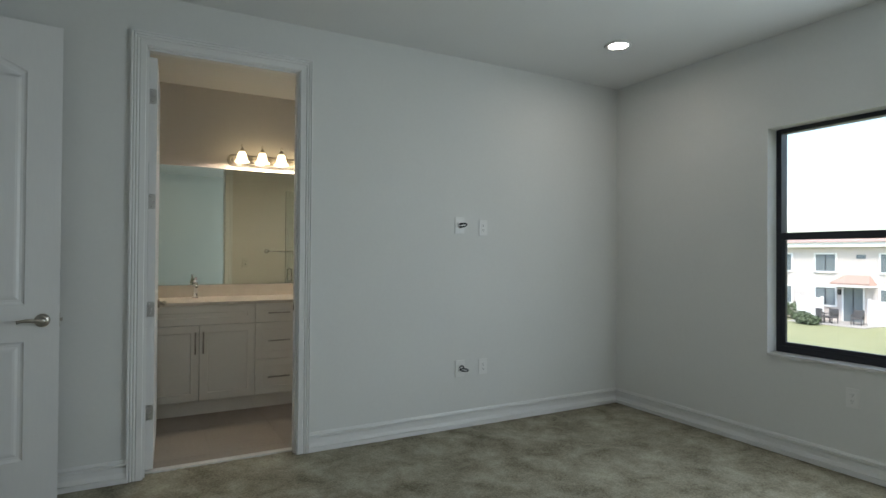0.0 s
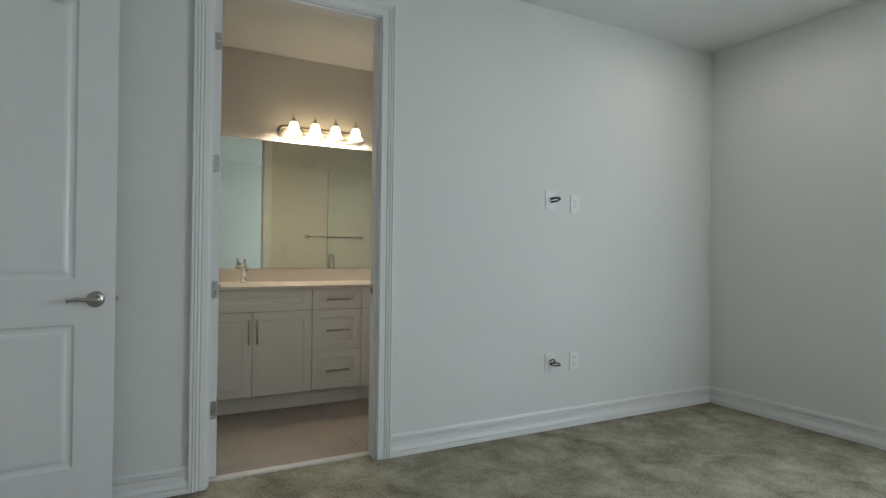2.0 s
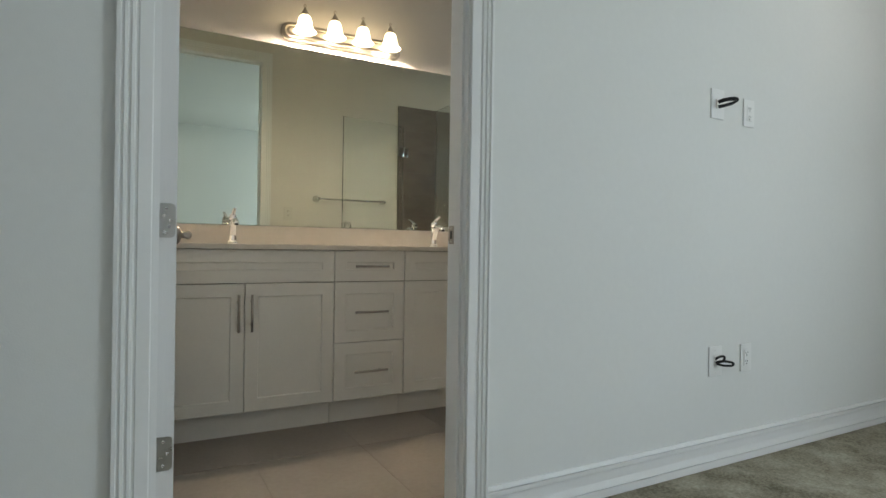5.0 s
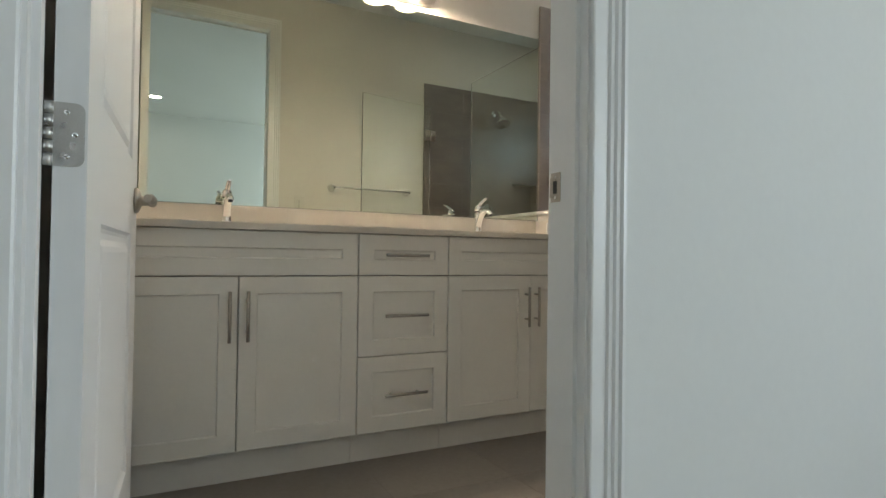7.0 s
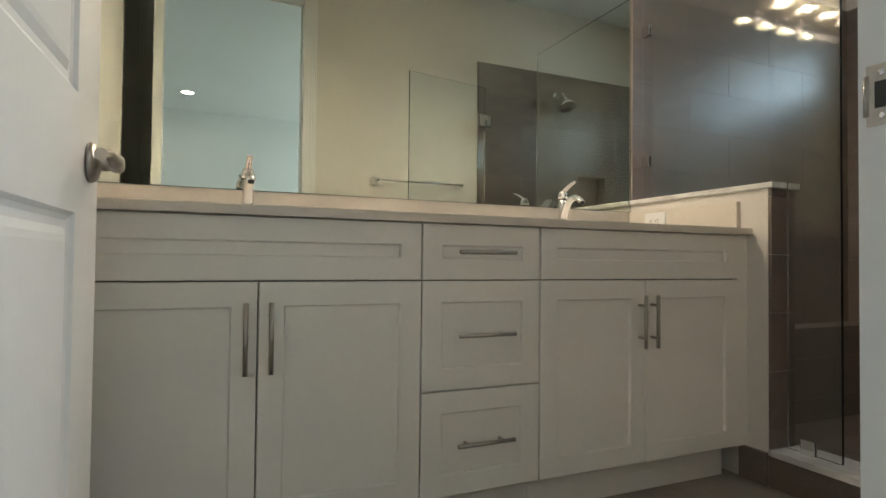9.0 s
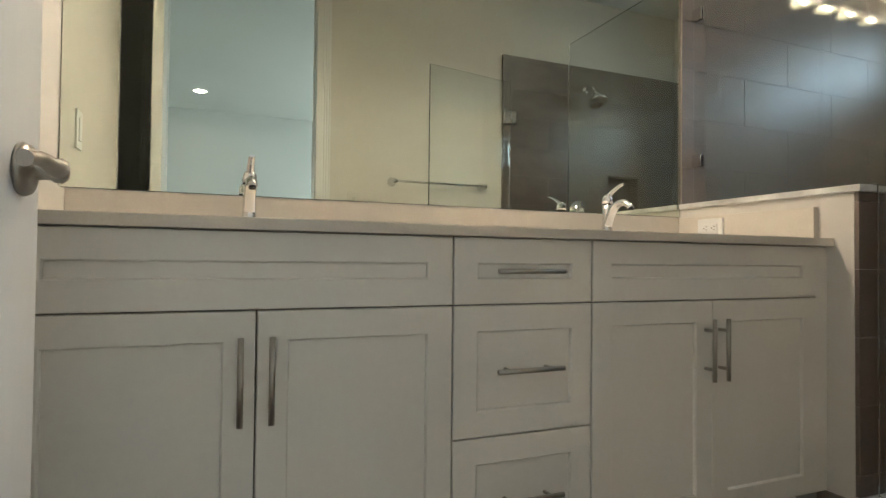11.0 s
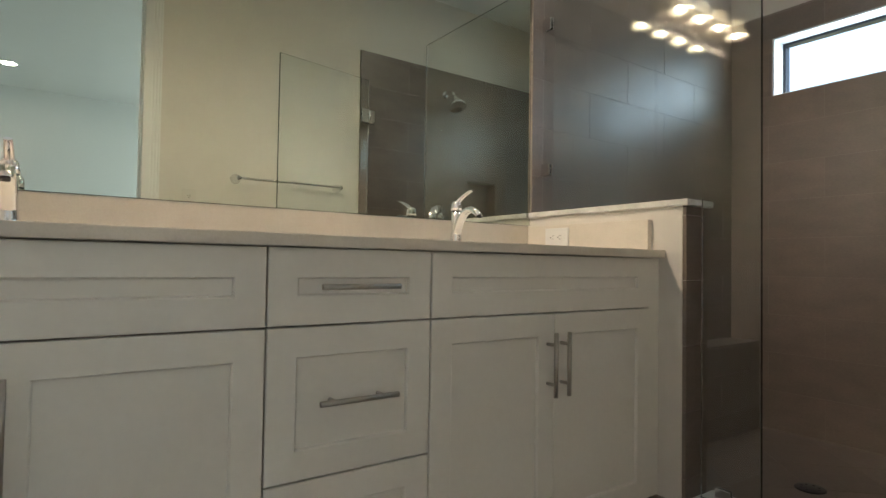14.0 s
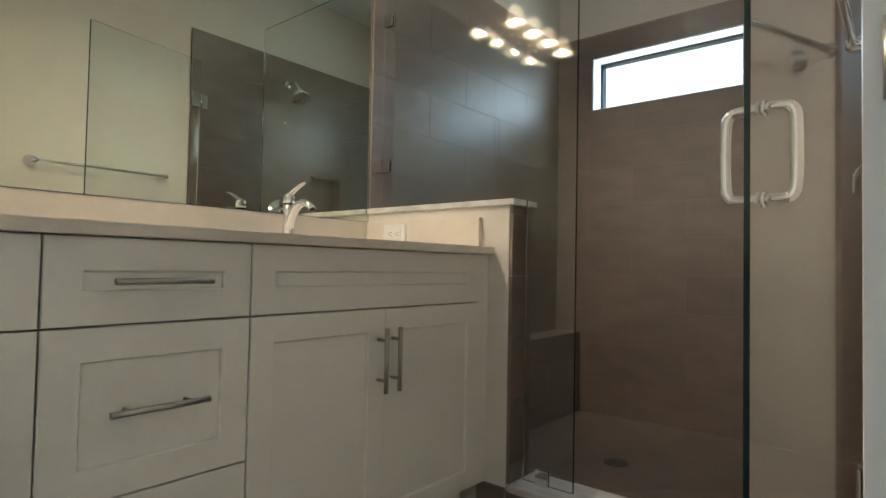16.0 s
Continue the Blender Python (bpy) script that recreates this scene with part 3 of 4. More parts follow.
def blade(bm, pts, widths, thicks, seg=16):
    """A flattened rounded bar along points in the y-z plane, with its width along x and its thickness across it."""
    pts, rings = [Vector(p) for p in pts], []
    for i, p in enumerate(pts):
        d = (pts[min(i + 1, len(pts) - 1)] - pts[max(i - 1, 0)]).normalized()
        up = Vector((1, 0, 0)).cross(d)
        w, t = (v[0] + (v[-1] - v[0]) * i / (len(pts) - 1) for v in (widths, thicks))
        rings.append([bm.verts.new(p + Vector((1, 0, 0)) * w * math.cos(a) + up * t * math.sin(a)) for a in (2 * math.pi * k / seg for k in range(seg))])
    for a, b in zip(rings, rings[1:]):
        for i in range(seg):
            bm.faces.new((a[i], a[(i + 1) % seg], b[(i + 1) % seg], b[i])).smooth = True
    bm.faces.new(rings[0]), bm.faces.new(rings[-1])
    return bm


def faucet(x, y):
    f = thing("faucet", "polished chrome single-lever bathroom faucet", "faucet", pose(x, y, CT), "faucets on the vanity top")
    part("base_ring", lathe(bmesh.new(), [(0.0, 0.0), (0.0275, 0.0), (0.0275, 0.003), (0.0255, 0.006), (0.0, 0.0065)], seg=28), CHROME, f)
    part("body", lathe(bmesh.new(), [(0.0, 0.006), (0.0235, 0.006), (0.0205, 0.02), (0.0182, 0.05), (0.0175, 0.09), (0.0185, 0.122), (0.0, 0.123)], seg=28), CHROME, f)
    sp = bow([(0, 0.0, 0.040), (0, -0.016, 0.078), (0, -0.043, 0.113), (0, -0.080, 0.124), (0, -0.112, 0.112), (0, -0.124, 0.100)], 5)
    spout = part("spout", blade(bmesh.new(), sp, (0.0170, 0.0125), (0.0165, 0.0085)), CHROME, f)
    part("aerator", lathe(bmesh.new(), [(0.0, -0.004), (0.0085, -0.004), (0.0095, 0.002), (0.0, 0.002)], (0, -0.1235, 0.0985), "z", 16), DARKP, spout, "dark aerator opening")
    part("joint_ring", lathe(bmesh.new(), [(0.0, 0.1225), (0.0188, 0.1225), (0.0188, 0.1255), (0.0, 0.1255)], seg=28), DARKP, f, "dark joint under the handle")
    bm = lathe(bmesh.new(), [(0.0, 0.1255), (0.0190, 0.1255), (0.0192, 0.136), (0.0178, 0.148), (0.0130, 0.156), (0.0, 0.160)], seg=28)
    lv = bow([(0, 0.004, 0.146), (0, -0.022, 0.163), (0, -0.050, 0.176), (0, -0.076, 0.185), (0, -0.090, 0.186)], 5)
    blade(bm, lv, (0.0105, 0.0075), (0.0070, 0.0030))
    part("lever", bm, CHROME, f)
    return f


fa = faucet(0.926, 5.365)
copy_thing(fa, pose(2.127, 5.365, CT))

# ---- wall mirror ----
looking_glass = solid("mirror", boxm(BX0 + 0.004, HX0 - 0.002, BY1 - 0.006, BY1 - 0.001, 1.003, 2.045), MIRROR, "large frameless plate mirror above the vanity top", "mirror")

for nm, b in (("bottom", boxm(BX0 + 0.004, HX0 - 0.002, BY1 - 0.0062, BY1 - 0.001, 1.0021, 1.0029)), ("side", boxm(HX0 - 0.0018, HX0 + 0.002, BY1 - 0.0062, BY1 - 0.001, 1.003, 2.045))):
    part("ground_edge", b, GLASSEDGE, looking_glass, "dark ground glass edge")

# ---- vanity light with four bell shades ----
vl = thing("vanity_light", "brushed nickel four-bulb vanity light with frosted bell shades", "wall light")
LX = (1.302, 1.478, 1.650, 1.826)
LZ = 2.145


def racetrack(bm, x0, x1, z, r, y0, y1, rings):
    """A long bar with round ends, its face stepped by (inset, proud)."""
    loops = []
    for ins, pr in rings:
        loop = []
        for k in range(24):
            a = math.pi / 2 + math.pi * k / 12
            cx = x0 if k <= 12 else x1
            loop.append(bm.verts.new((cx + (r - ins) * math.cos(a), y0 + (y1 - y0) * pr, z + (r - ins) * math.sin(a))))
        loops.append(loop)
    for p, q in zip(loops, loops[1:]):
        for i in range(24):
            bm.faces.new((p[i], p[(i + 1) % 24], q[(i + 1) % 24], q[i])).smooth = True
    bm.faces.new(loops[-1])
    return bm


part("backplate", racetrack(bmesh.new(), 1.245, 1.883, LZ - 0.015, 0.055, BY1, BY1 - 0.045, [(0, 0), (0, 0.35), (0.006, 0.5), (0.012, 0.45), (0.016, 0.7), (0.024, 0.75), (0.028, 0.62), (0.034, 0.95), (0.044, 1.0)]), DARKNICKEL, vl)
for x in LX:
    y = BY1 - 0.115
    arm = part("arm", tube(bmesh.new(), bow([(x, BY1 - 0.04, LZ + 0.005), (x, BY1 - 0.075, LZ + 0.03), (x, BY1 - 0.105, LZ + 0.085), (x, y, LZ + 0.075)], 5), 0.006, 10), DARKNICKEL, vl)
    bm = lathe(bmesh.new(), [(0, 0.098), (0.005, 0.097), (0.007, 0.088), (0.012, 0.083), (0.014, 0.074), (0.022, 0.066), (0.027, 0.052), (0.0, 0.050)], (x, y, LZ), "z", 20)
    tube(bm, bow([(x, y, LZ + 0.094), (x - 0.008, y, LZ + 0.106), (x, y, LZ + 0.116), (x + 0.008, y + 0.004, LZ + 0.106)], 4), 0.0035, 8)
    part("socket_cup", bm, DARKNICKEL, vl)
    sh = [(0.024, 0.052), (0.033, 0.042), (0.039, 0.020), (0.044, -0.006), (0.053, -0.028), (0.066, -0.040), (0.0645, -0.042), (0.051, -0.030), (0.042, -0.007), (0.037, 0.019), (0.031, 0.040), (0.022, 0.049)]
    part("shade", lathe(bmesh.new(), sh, (x, y, LZ), "z", 28), SHADE, vl, "glowing frosted glass bell shade")
    part("bulb", lathe(bmesh.new(), [(0.0, -0.022), (0.013, -0.018), (0.020, -0.006), (0.020, 0.006), (0.012, 0.026), (0.0, 0.03)], (x, y, LZ - 0.026), "z", 16), BULBM, vl)

# ---- recessed lamps ----
def downlight(x, y, lamp=LAMPM):
    d = thing("recessed_light", "round white recessed ceiling light switched on", "ceiling light", pose(x, y, CEIL), "recessed ceiling lights")
    part("trim_ring", lathe(bmesh.new(), [(0.068, 0.0), (0.092, -0.001), (0.094, -0.004), (0.090, -0.008), (0.070, -0.011), (0.066, -0.004)], seg=36), TRIM, d)
    part("lens", lathe(bmesh.new(), [(0.0, -0.0045), (0.069, -0.0045), (0.069, -0.001), (0.0, -0.001)], seg=36), lamp, d)


# the last lamp is added out of view, to match the other two
for x, y in ((3.418, 2.965), (0.63, 0.23), (3.418, 0.23)):
    downlight(x, y)
# unseen fill lamp, added over the shower to brighten its tiles
downlight(3.17, 4.92, BATHFILL)


# ---- outlets, switches and cable plates ----
def plate(name, label, at, w=0.072, h=0.116, material=PLASTIC):
    p = thing(name, label, "wall plate", at)
    part("cover", boxm(-w / 2, w / 2, -0.006, 0.0, -h / 2, h / 2, 0.002), material, p)
    return p


def outlet(at, label, material=PLASTIC):
    p = plate("outlet", label, at, material=material)
    part("receptacle", boxm(-0.017, 0.017, -0.0085, -0.005, -0.034, 0.034, 0.0015), material, p)
    for z in (-0.018, 0.018):
        for x, h in ((-0.006, 0.009), (0.006, 0.007)):
            part("slot", boxm(x - 0.0011, x + 0.0011, -0.0092, -0.0080, z - h / 2 + 0.003, z + h / 2 + 0.003), DARKP, p)
        part("ground_hole", lathe(bmesh.new(), [(0, -0.0092), (0.0026, -0.0092), (0.0026, -0.008), (0, -0.008)], (0, 0, z - 0.008), "y", 10), DARKP, p)
    return p


def cable_plate(at, label, loops):
    p = plate("cable_plate", label, at, 0.080, 0.122)
    part("bushing", boxm(-0.012, 0.012, -0.010, -0.004, -0.02, 0.02, 0.002), PLASTIC, p)
    for line in loops:
        part("cable", tube(bmesh.new(), bow([(x, y * 0.85, z) for x, y, z in line], 6), 0.0048, 8), CABLE, p, "looped black cable")
    for z in (-0.046, 0.046):
        part("screw", lathe(bmesh.new(), [(0, -0.0072), (0.003, -0.007), (0.003, -0.005), (0, -0.005)], (0, 0, z), "y", 10), PLASTIC, p)
    return p


cable_plate(pose(2.590, WY0, 1.502), "white wall plate with looped black cables, mounted high",
            [[(-0.004, -0.005, 0.008), (0.0, -0.035, 0.014), (0.012, -0.085, 0.012), (0.016, -0.095, 0.0), (0.008, -0.06, -0.008), (-0.002, -0.012, -0.010)],
             [(0.002, -0.005, 0.004), (0.008, -0.04, 0.010), (0.022, -0.075, 0.008), (0.020, -0.070, -0.006), (0.008, -0.035, -0.012), (0.002, -0.008, -0.014)]])
cable_plate(pose(2.600, WY0, 0.438), "white wall plate with looped black cables near the floor",
            [[(-0.004, -0.005, 0.006), (-0.004, -0.03, 0.022), (0.008, -0.045, 0.024), (0.014, -0.04, 0.010), (0.004, -0.03, 0.0), (-0.006, -0.012, -0.006)],
             [(0.0, -0.005, -0.004), (0.012, -0.045, 0.004), (0.034, -0.070, 0.000), (0.036, -0.065, -0.012), (0.012, -0.04, -0.014), (0.0, -0.008, -0.010)]])
outlet(pose(2.798, WY0, 1.489), "white duplex outlet beside the upper cable plate")
outlet(pose(2.803, WY0, 0.438), "white duplex outlet beside the lower cable plate")
outlet(pose(EAST, 1.872, 0.455, 0, 0, -90), "white duplex outlet under the window")
outlet(pose(HX0 - 0.02, 5.335, CT + 0.052, 0, 90, -90), "white duplex outlet laid sideways in the side splash")
sp = plate("switch_plate", "white rocker switch plate on the bathroom wall", pose(BX0, 5.29, 1.20, 0, 0, 90))
part("rocker", boxm(-0.017, 0.017, -0.009, -0.005, -0.034, 0.034, 0.0015), PLASTIC, sp)
outlet(pose(1.625, WY1 + 0.004, 1.175, 0, 0, 180), "cream outlet on the cream wall beside the doorway", IVORY)

# ---- closet doorway in the bathroom ----
cl = thing("door_2", "white cased doorway to an unlit closet with hinges", "door", kind="structure")
part("jamb", boxm(BX0 - 0.1, BX0 + 0.003, 4.570, 4.585, 0, 2.44), TRIM, cl)
part("jamb", boxm(BX0 - 0.1, BX0 + 0.003, 3.85, 3.858, 0, 2.44), TRIM, cl)
part("head_jamb", boxm(BX0 - 0.1, BX0 + 0.003, 3.858, 4.570, 2.425, 2.44), TRIM, cl)
for z in (0.345, 0.965, 1.585, 2.205):
    part("hinge", boxm(BX0 - 0.07, BX0 - 0.03, 4.565, 4.571, z - 0.045, z + 0.045, 0.001), DARKNICKEL, cl)

# ---- shower ----
GX = 2.672                        # the glass line
cap = solid("half_wall_cap", boxm(HX0 - 0.012, HX1 + 0.012, HY - 0.012, BY1 - 0.012, HZ, HZ + 0.02, 0.003), MARBLE, "grey-veined marble cap on the half wall", "cap")
curb = thing("shower_curb", "tiled shower curb with a marble top", "curb", kind="structure")
part("base", boxm(HX0 + 0.010, HX1 + 0.02, WY1 + 0.004, HY, -0.1, 0.108), GROUT, curb)
part("curb_top", boxm(HX0 - 0.008, HX1 + 0.035, WY1 + 0.004, HY, 0.108, 0.130, 0.004), MARBLE, curb, "veined marble curb top")
GTOP = 2.04
# fixed panel, notched over the half wall
fixed = thing("fixed_glass_panel", "clear fixed shower glass standing on the half wall and curb", "glass panel")
FE = 4.626
bm = bmesh.new()
outline = [(FE, 0.134), (HY - 0.016, 0.134), (HY - 0.016, HZ + 0.024), (BY1 - 0.014, HZ + 0.024), (BY1 - 0.014, GTOP), (FE, GTOP)]
front, back = ([bm.verts.new((x, y, z)) for y, z in outline] for x in (GX - 0.005, GX + 0.005))
bm.faces.new(front), bm.faces.new(back)
for i in range(6):
    bm.faces.new((front[i], front[(i + 1) % 6], back[(i + 1) % 6], back[i]))
part("pane", bm, SHOWERGLASS, fixed).visible_shadow = False
part("edge", boxm(GX - 0.0048, GX + 0.0048, FE - 0.0006, FE - 0.0001, 0.134, GTOP), GLASSEDGE, fixed, "dark green polished glass edge")
part("edge", boxm(GX - 0.0048, GX + 0.0048, FE, BY1 - 0.014, GTOP + 0.0001, GTOP + 0.0006), GLASSEDGE, fixed)
for y, z, up in ((BY1 - 0.036, 1.84, 0), (BY1 - 0.036, 1.235, 0), (4.735, 0.155, 1)):
    bm = boxm(GX - 0.011, GX - 0.0055, y - 0.025, y + 0.022, z - 0.025, z + 0.025, 0.002)
    box(bm, GX + 0.0055, GX + 0.011, y - 0.025, y + 0.022, z - 0.025, z + 0.025, 0.002)
    part("clamp", bm, CHROME, fixed, "square chrome glass clamp")
part("seal", boxm(GX - 0.006, GX + 0.006, BY1 - 0.014, BY1 - 0.011, HZ + 0.024, GTOP), HINGE, fixed)
# swinging door, open into the bathroom
gd = thing("shower_door", "frameless clear glass shower door standing open", "shower door", pose(2.702, 3.900, 0, 0, 0, 168.9))
GW = 0.657
part("pane", boxm(0.012, GW, -0.005, 0.005, 0.145, GTOP), SHOWERGLASS, gd).visible_shadow = False
part("edge", boxm(GW + 0.0001, GW + 0.0008, -0.0048, 0.0048, 0.145, GTOP), GLASSEDGE, gd, "dark green polished glass edge")
part("edge", boxm(0.0112, 0.0119, -0.0048, 0.0048, 0.145, GTOP), GLASSEDGE, gd)
part("edge", boxm(0.012, GW, -0.0048, 0.0048, GTOP + 0.0001, GTOP + 0.0007), GLASSEDGE, gd)
for z in (0.345, 1.80):
    bm = boxm(0.012, 0.066, -0.012, -0.0055, z - 0.045, z + 0.045, 0.003)
    box(bm, 0.012, 0.066, 0.0055, 0.012, z - 0.045, z + 0.045, 0.003)
    lathe(bm, [(0, -0.045), (0.008, -0.045), (0.008, 0.045), (0, 0.045)], (0.0, 0, z), "z", 16)
    box(bm, -0.045, 0.0, -0.004, 0.004, z - 0.045, z + 0.045, 0.002)
    part("hinge", bm, CHROME, gd, "chrome glass hinge")
hx, hz0, hz1 = GW - 0.049, 0.950, 1.102
for s in (-1, 1):
    y = s * 0.055
    bm = tube(bmesh.new(), bow([(hx, s * 0.006, hz0), (hx, s * 0.035, hz0), (hx, y - s * 0.006, hz0 + 0.006), (hx, y, hz0 + 0.03), (hx, y, hz1 - 0.03), (hx, y - s * 0.006, hz1 - 0.006), (hx, s * 0.035, hz1), (hx, s * 0.006, hz1)], 4), 0.0095, 14)
    for z in (hz0, hz1):
        lathe(bm, [(0.0, 0.0055), (0.014, 0.0055), (0.014, 0.009), (0.0, 0.010)], (hx, 0, z), "y", 18, (1, s, 1))
    part("pull_handle", bm, CHROME, gd, "chrome D-shaped pull handle")

# towel bar on the cream wall
tb = thing("towel_bar", "polished chrome towel bar on the cream wall", "towel bar")
TY = WY1 + 0.004
for x in (1.872, 2.498):
    bm = lathe(bmesh.new(), [(0.0, 0.0), (0.030, 0.0), (0.030, 0.007), (0.026, 0.012), (0.020, 0.030), (0.016, 0.052), (0.0165, 0.072), (0.012, 0.082), (0.0, 0.085)], (x, TY, 1.312), "y", 24)
    part("post", bm, CHROME, tb)
part("rail", tube(bmesh.new(), [(1.872, TY + 0.070, 1.312), (2.498, TY + 0.070, 1.312)], 0.008, 14), CHROME, tb)

# shower head, valve and drain
TF = WY1 + 0.016                  # tile face on this wall
sh = thing("showerhead", "round chrome shower head on a bent arm", "shower head")
bm = lathe(bmesh.new(), [(0, 0), (0.03, 0.0), (0.028, 0.008), (0.012, 0.014), (0, 0.015)], (3.35, TF, 2.075), "y", 24)
part("flange", bm, CHROME, sh)
part("arm", tube(bmesh.new(), bow([(3.35, TF, 2.075), (3.35, TF + 0.045, 2.083), (3.35, TF + 0.085, 2.073), (3.35, TF + 0.110, 2.045)], 5), 0.011, 12), CHROME, sh)
hm = Matrix.Translation((3.35, TF + 0.125, 2.010)) @ Matrix.Rotation(radians(24), 4, "X")
bm = lathe(bmesh.new(), [(0, 0.04), (0.017, 0.036), (0.021, 0.02), (0.034, -0.005), (0.062, -0.040), (0.069, -0.056), (0.066, -0.066), (0.060, -0.062), (0.0, -0.060)], seg=28)
bmesh.ops.transform(bm, matrix=hm, verts=bm.verts)
part("rose", bm, CHROME, sh)
va = thing("shower_valve", "chrome shower valve with a lever handle", "shower valve")
part("escutcheon", lathe(bmesh.new(), [(0, 0), (0.085, 0), (0.083, 0.006), (0.04, 0.012), (0.03, 0.03), (0.026, 0.055), (0, 0.06)], (3.30, TF, 1.18), "y", 32), CHROME, va)
part("lever", tube(bmesh.new(), bow([(3.30, TF + 0.055, 1.18), (3.29, TF + 0.085, 1.175), (3.265, TF + 0.105, 1.14), (3.26, TF + 0.108, 1.085)], 5), 0.009, 12), CHROME, va)
dr = thing("shower_drain", "round dark metal floor drain", "drain")
bm = lathe(bmesh.new(), [(0, 0), (0.055, 0), (0.055, 0.004), (0.05, 0.006), (0, 0.006)], (3.47, 4.815, -0.020), "z", 28)
part("strainer", bm, BRONZE, dr)
for k in range(8):
    a = 2 * math.pi * k / 8
    part("hole", lathe(bmesh.new(), [(0, 0), (0.006, 0), (0.006, 0.0008), (0, 0.0008)], (3.47 + 0.032 * math.cos(a), 4.815 + 0.032 * math.sin(a), -0.0138), "z", 8), DARKP, dr)
bench = thing("shower_ledge", "narrow tiled ledge along the shower back wall", "ledge", kind="structure")
part("ledge_core", boxm(HX1, SX1, 5.355, BY1, -0.02, 0.438), GROUT, bench)
part("ledge_top", boxm(HX1, SX1 - 0.001, 5.343, BY1 - 0.012, 0.438, 0.450, 0.002), TILE, bench)
niche = thing("shower_niche", "recessed tiled niche in the shower wall", "niche", kind="structure")
part("niche_back", boxm(3.55, 3.85, WY0, WY0 + 0.02, 1.175, 1.475), PAINT, niche)
part("niche_lining", boxm(3.55, 3.85, WY0 + 0.02, WY0 + 0.03, 1.175, 1.475), TILE, niche)
for b in ((3.55, 3.562, 1.175, 1.475), (3.838, 3.85, 1.175, 1.475), (3.562, 3.838, 1.175, 1.187), (3.562, 3.838, 1.463, 1.475)):
    part("niche_side", boxm(b[0], b[1], WY0 + 0.03, TF, b[2], b[3]), TILE, niche)

# ---- outside: lawn and the neighbouring terrace ----
GZ = -3.0
LAWN = mat("lawn", (0.20, 0.22, 0.10), 0.95, col2=(0.30, 0.295, 0.16), scale=0.35, fine=14, bump=0.8, bscale=60)
STUCCO = mat("stucco", (0.60, 0.545, 0.51), 0.9, col2=(0.64, 0.58, 0.545), scale=1.5, fine=60, bump=0.3, bscale=120)
WHITEP = mat("white_vinyl", (0.8, 0.8, 0.79), 0.4)
ROOFT = mat("clay_roof", (0.36, 0.235, 0.195), 0.8, col2=(0.45, 0.32, 0.27), scale=6, fine=30)
SHRUB = mat("shrub_leaf", (0.07, 0.10, 0.05), 0.7, col2=(0.12, 0.155, 0.085), scale=6, fine=40)
PAVER = mat("patio_slab", (0.32, 0.30, 0.28), 0.9, col2=(0.38, 0.36, 0.33), scale=4, fine=30)
DGLASS = mat("dark_window", (0.17, 0.20, 0.215), 0.08)
WICKER = mat("dark_wicker", (0.085, 0.08, 0.08), 0.7)
structure("ground", boxm(-400, 600, -500, 500, GZ - 0.5, GZ), LAWN, "wide mown lawn", "ground")
BXF = 42.0
house = thing("townhouse", "cream stucco two-storey terrace with white trim", "house")
part("wall", boxm(BXF, BXF + 9, 2, 44, GZ, 2.1), STUCCO, house)
part("fascia", boxm(BXF - 0.45, BXF + 9.4, 1.6, 44.4, 2.0, 2.32), WHITEP, house, "white fascia board")
bm = bmesh.new()
rv = [bm.verts.new(c) for c in ((BXF - 0.55, 1.4, 2.32), (BXF + 9.5, 1.4, 2.32), (BXF + 4.5, 4, 3.1), (BXF - 0.55, 44.6, 2.32), (BXF + 9.5, 44.6, 2.32), (BXF + 4.5, 42, 3.1))]
for f in ((0, 1, 2), (3, 5, 4), (0, 2, 5, 3), (1, 4, 5, 2), (0, 3, 4, 1)):
    bm.faces.new([rv[i] for i in f])
part("roof", bm, ROOFT, house)


def house_window(y0, y1, z0, z1, door=False):
    bm = boxm(BXF - 0.06, BXF + 0.05, y0 - 0.1, y0, z0 - 0.1, z1 + 0.1)
    box(bm, BXF - 0.06, BXF + 0.05, y1, y1 + 0.1, z0 - 0.1, z1 + 0.1)
    box(bm, BXF - 0.06, BXF + 0.05, y0, y1, z1, z1 + 0.1)
    if not door:
        box(bm, BXF - 0.09, BXF + 0.05, y0, y1, z0 - 0.12, z0)
    w = part("patio_door" if door else "window", bm, WHITEP, house)
    m = (y0 + y1) / 2
    for a, b in ((y0, m - 0.03), (m + 0.03, y1)):
        part("pane", boxm(BXF - 0.015, BXF - 0.005, a, b, z0, z1), DGLASS, w)
    part("mullion", boxm(BXF - 0.035, BXF - 0.004, m - 0.03, m + 0.03, z0, z1), BRONZE, w)


for y0 in (20.65, 23.55, 16.75, 26.9, 13.2, 30.5):
    house_window(y0, y0 + 1.26, 0.36, 1.5)
    house_window(y0, y0 + 1.26, -1.95, -0.78)
house_window(19.0, 20.15, GZ + 0.05, -0.72, True)
part("vent", boxm(BXF - 0.03, BXF, 18.85, 19.4, 1.22, 1.48), DGLASS, house)
bm = bmesh.new()
av = [bm.verts.new(c) for c in ((BXF - 1.0, 18.2, -0.36), (BXF - 1.0, 20.5, -0.36), (BXF, 20.1, 0.12), (BXF, 18.6, 0.12), (BXF - 1.0, 18.2, -0.5), (BXF - 1.0, 20.5, -0.5), (BXF, 20.5, -0.5), (BXF, 18.2, -0.5))]
for f in ((0, 1, 2, 3), (4, 7, 6, 5), (0, 4, 5, 1), (1, 5, 6, 2), (3, 7, 4, 0)):
    bm.faces.new([av[i] for i in f])
part("awning_roof", bm, ROOFT, house, "small clay tile porch roof")
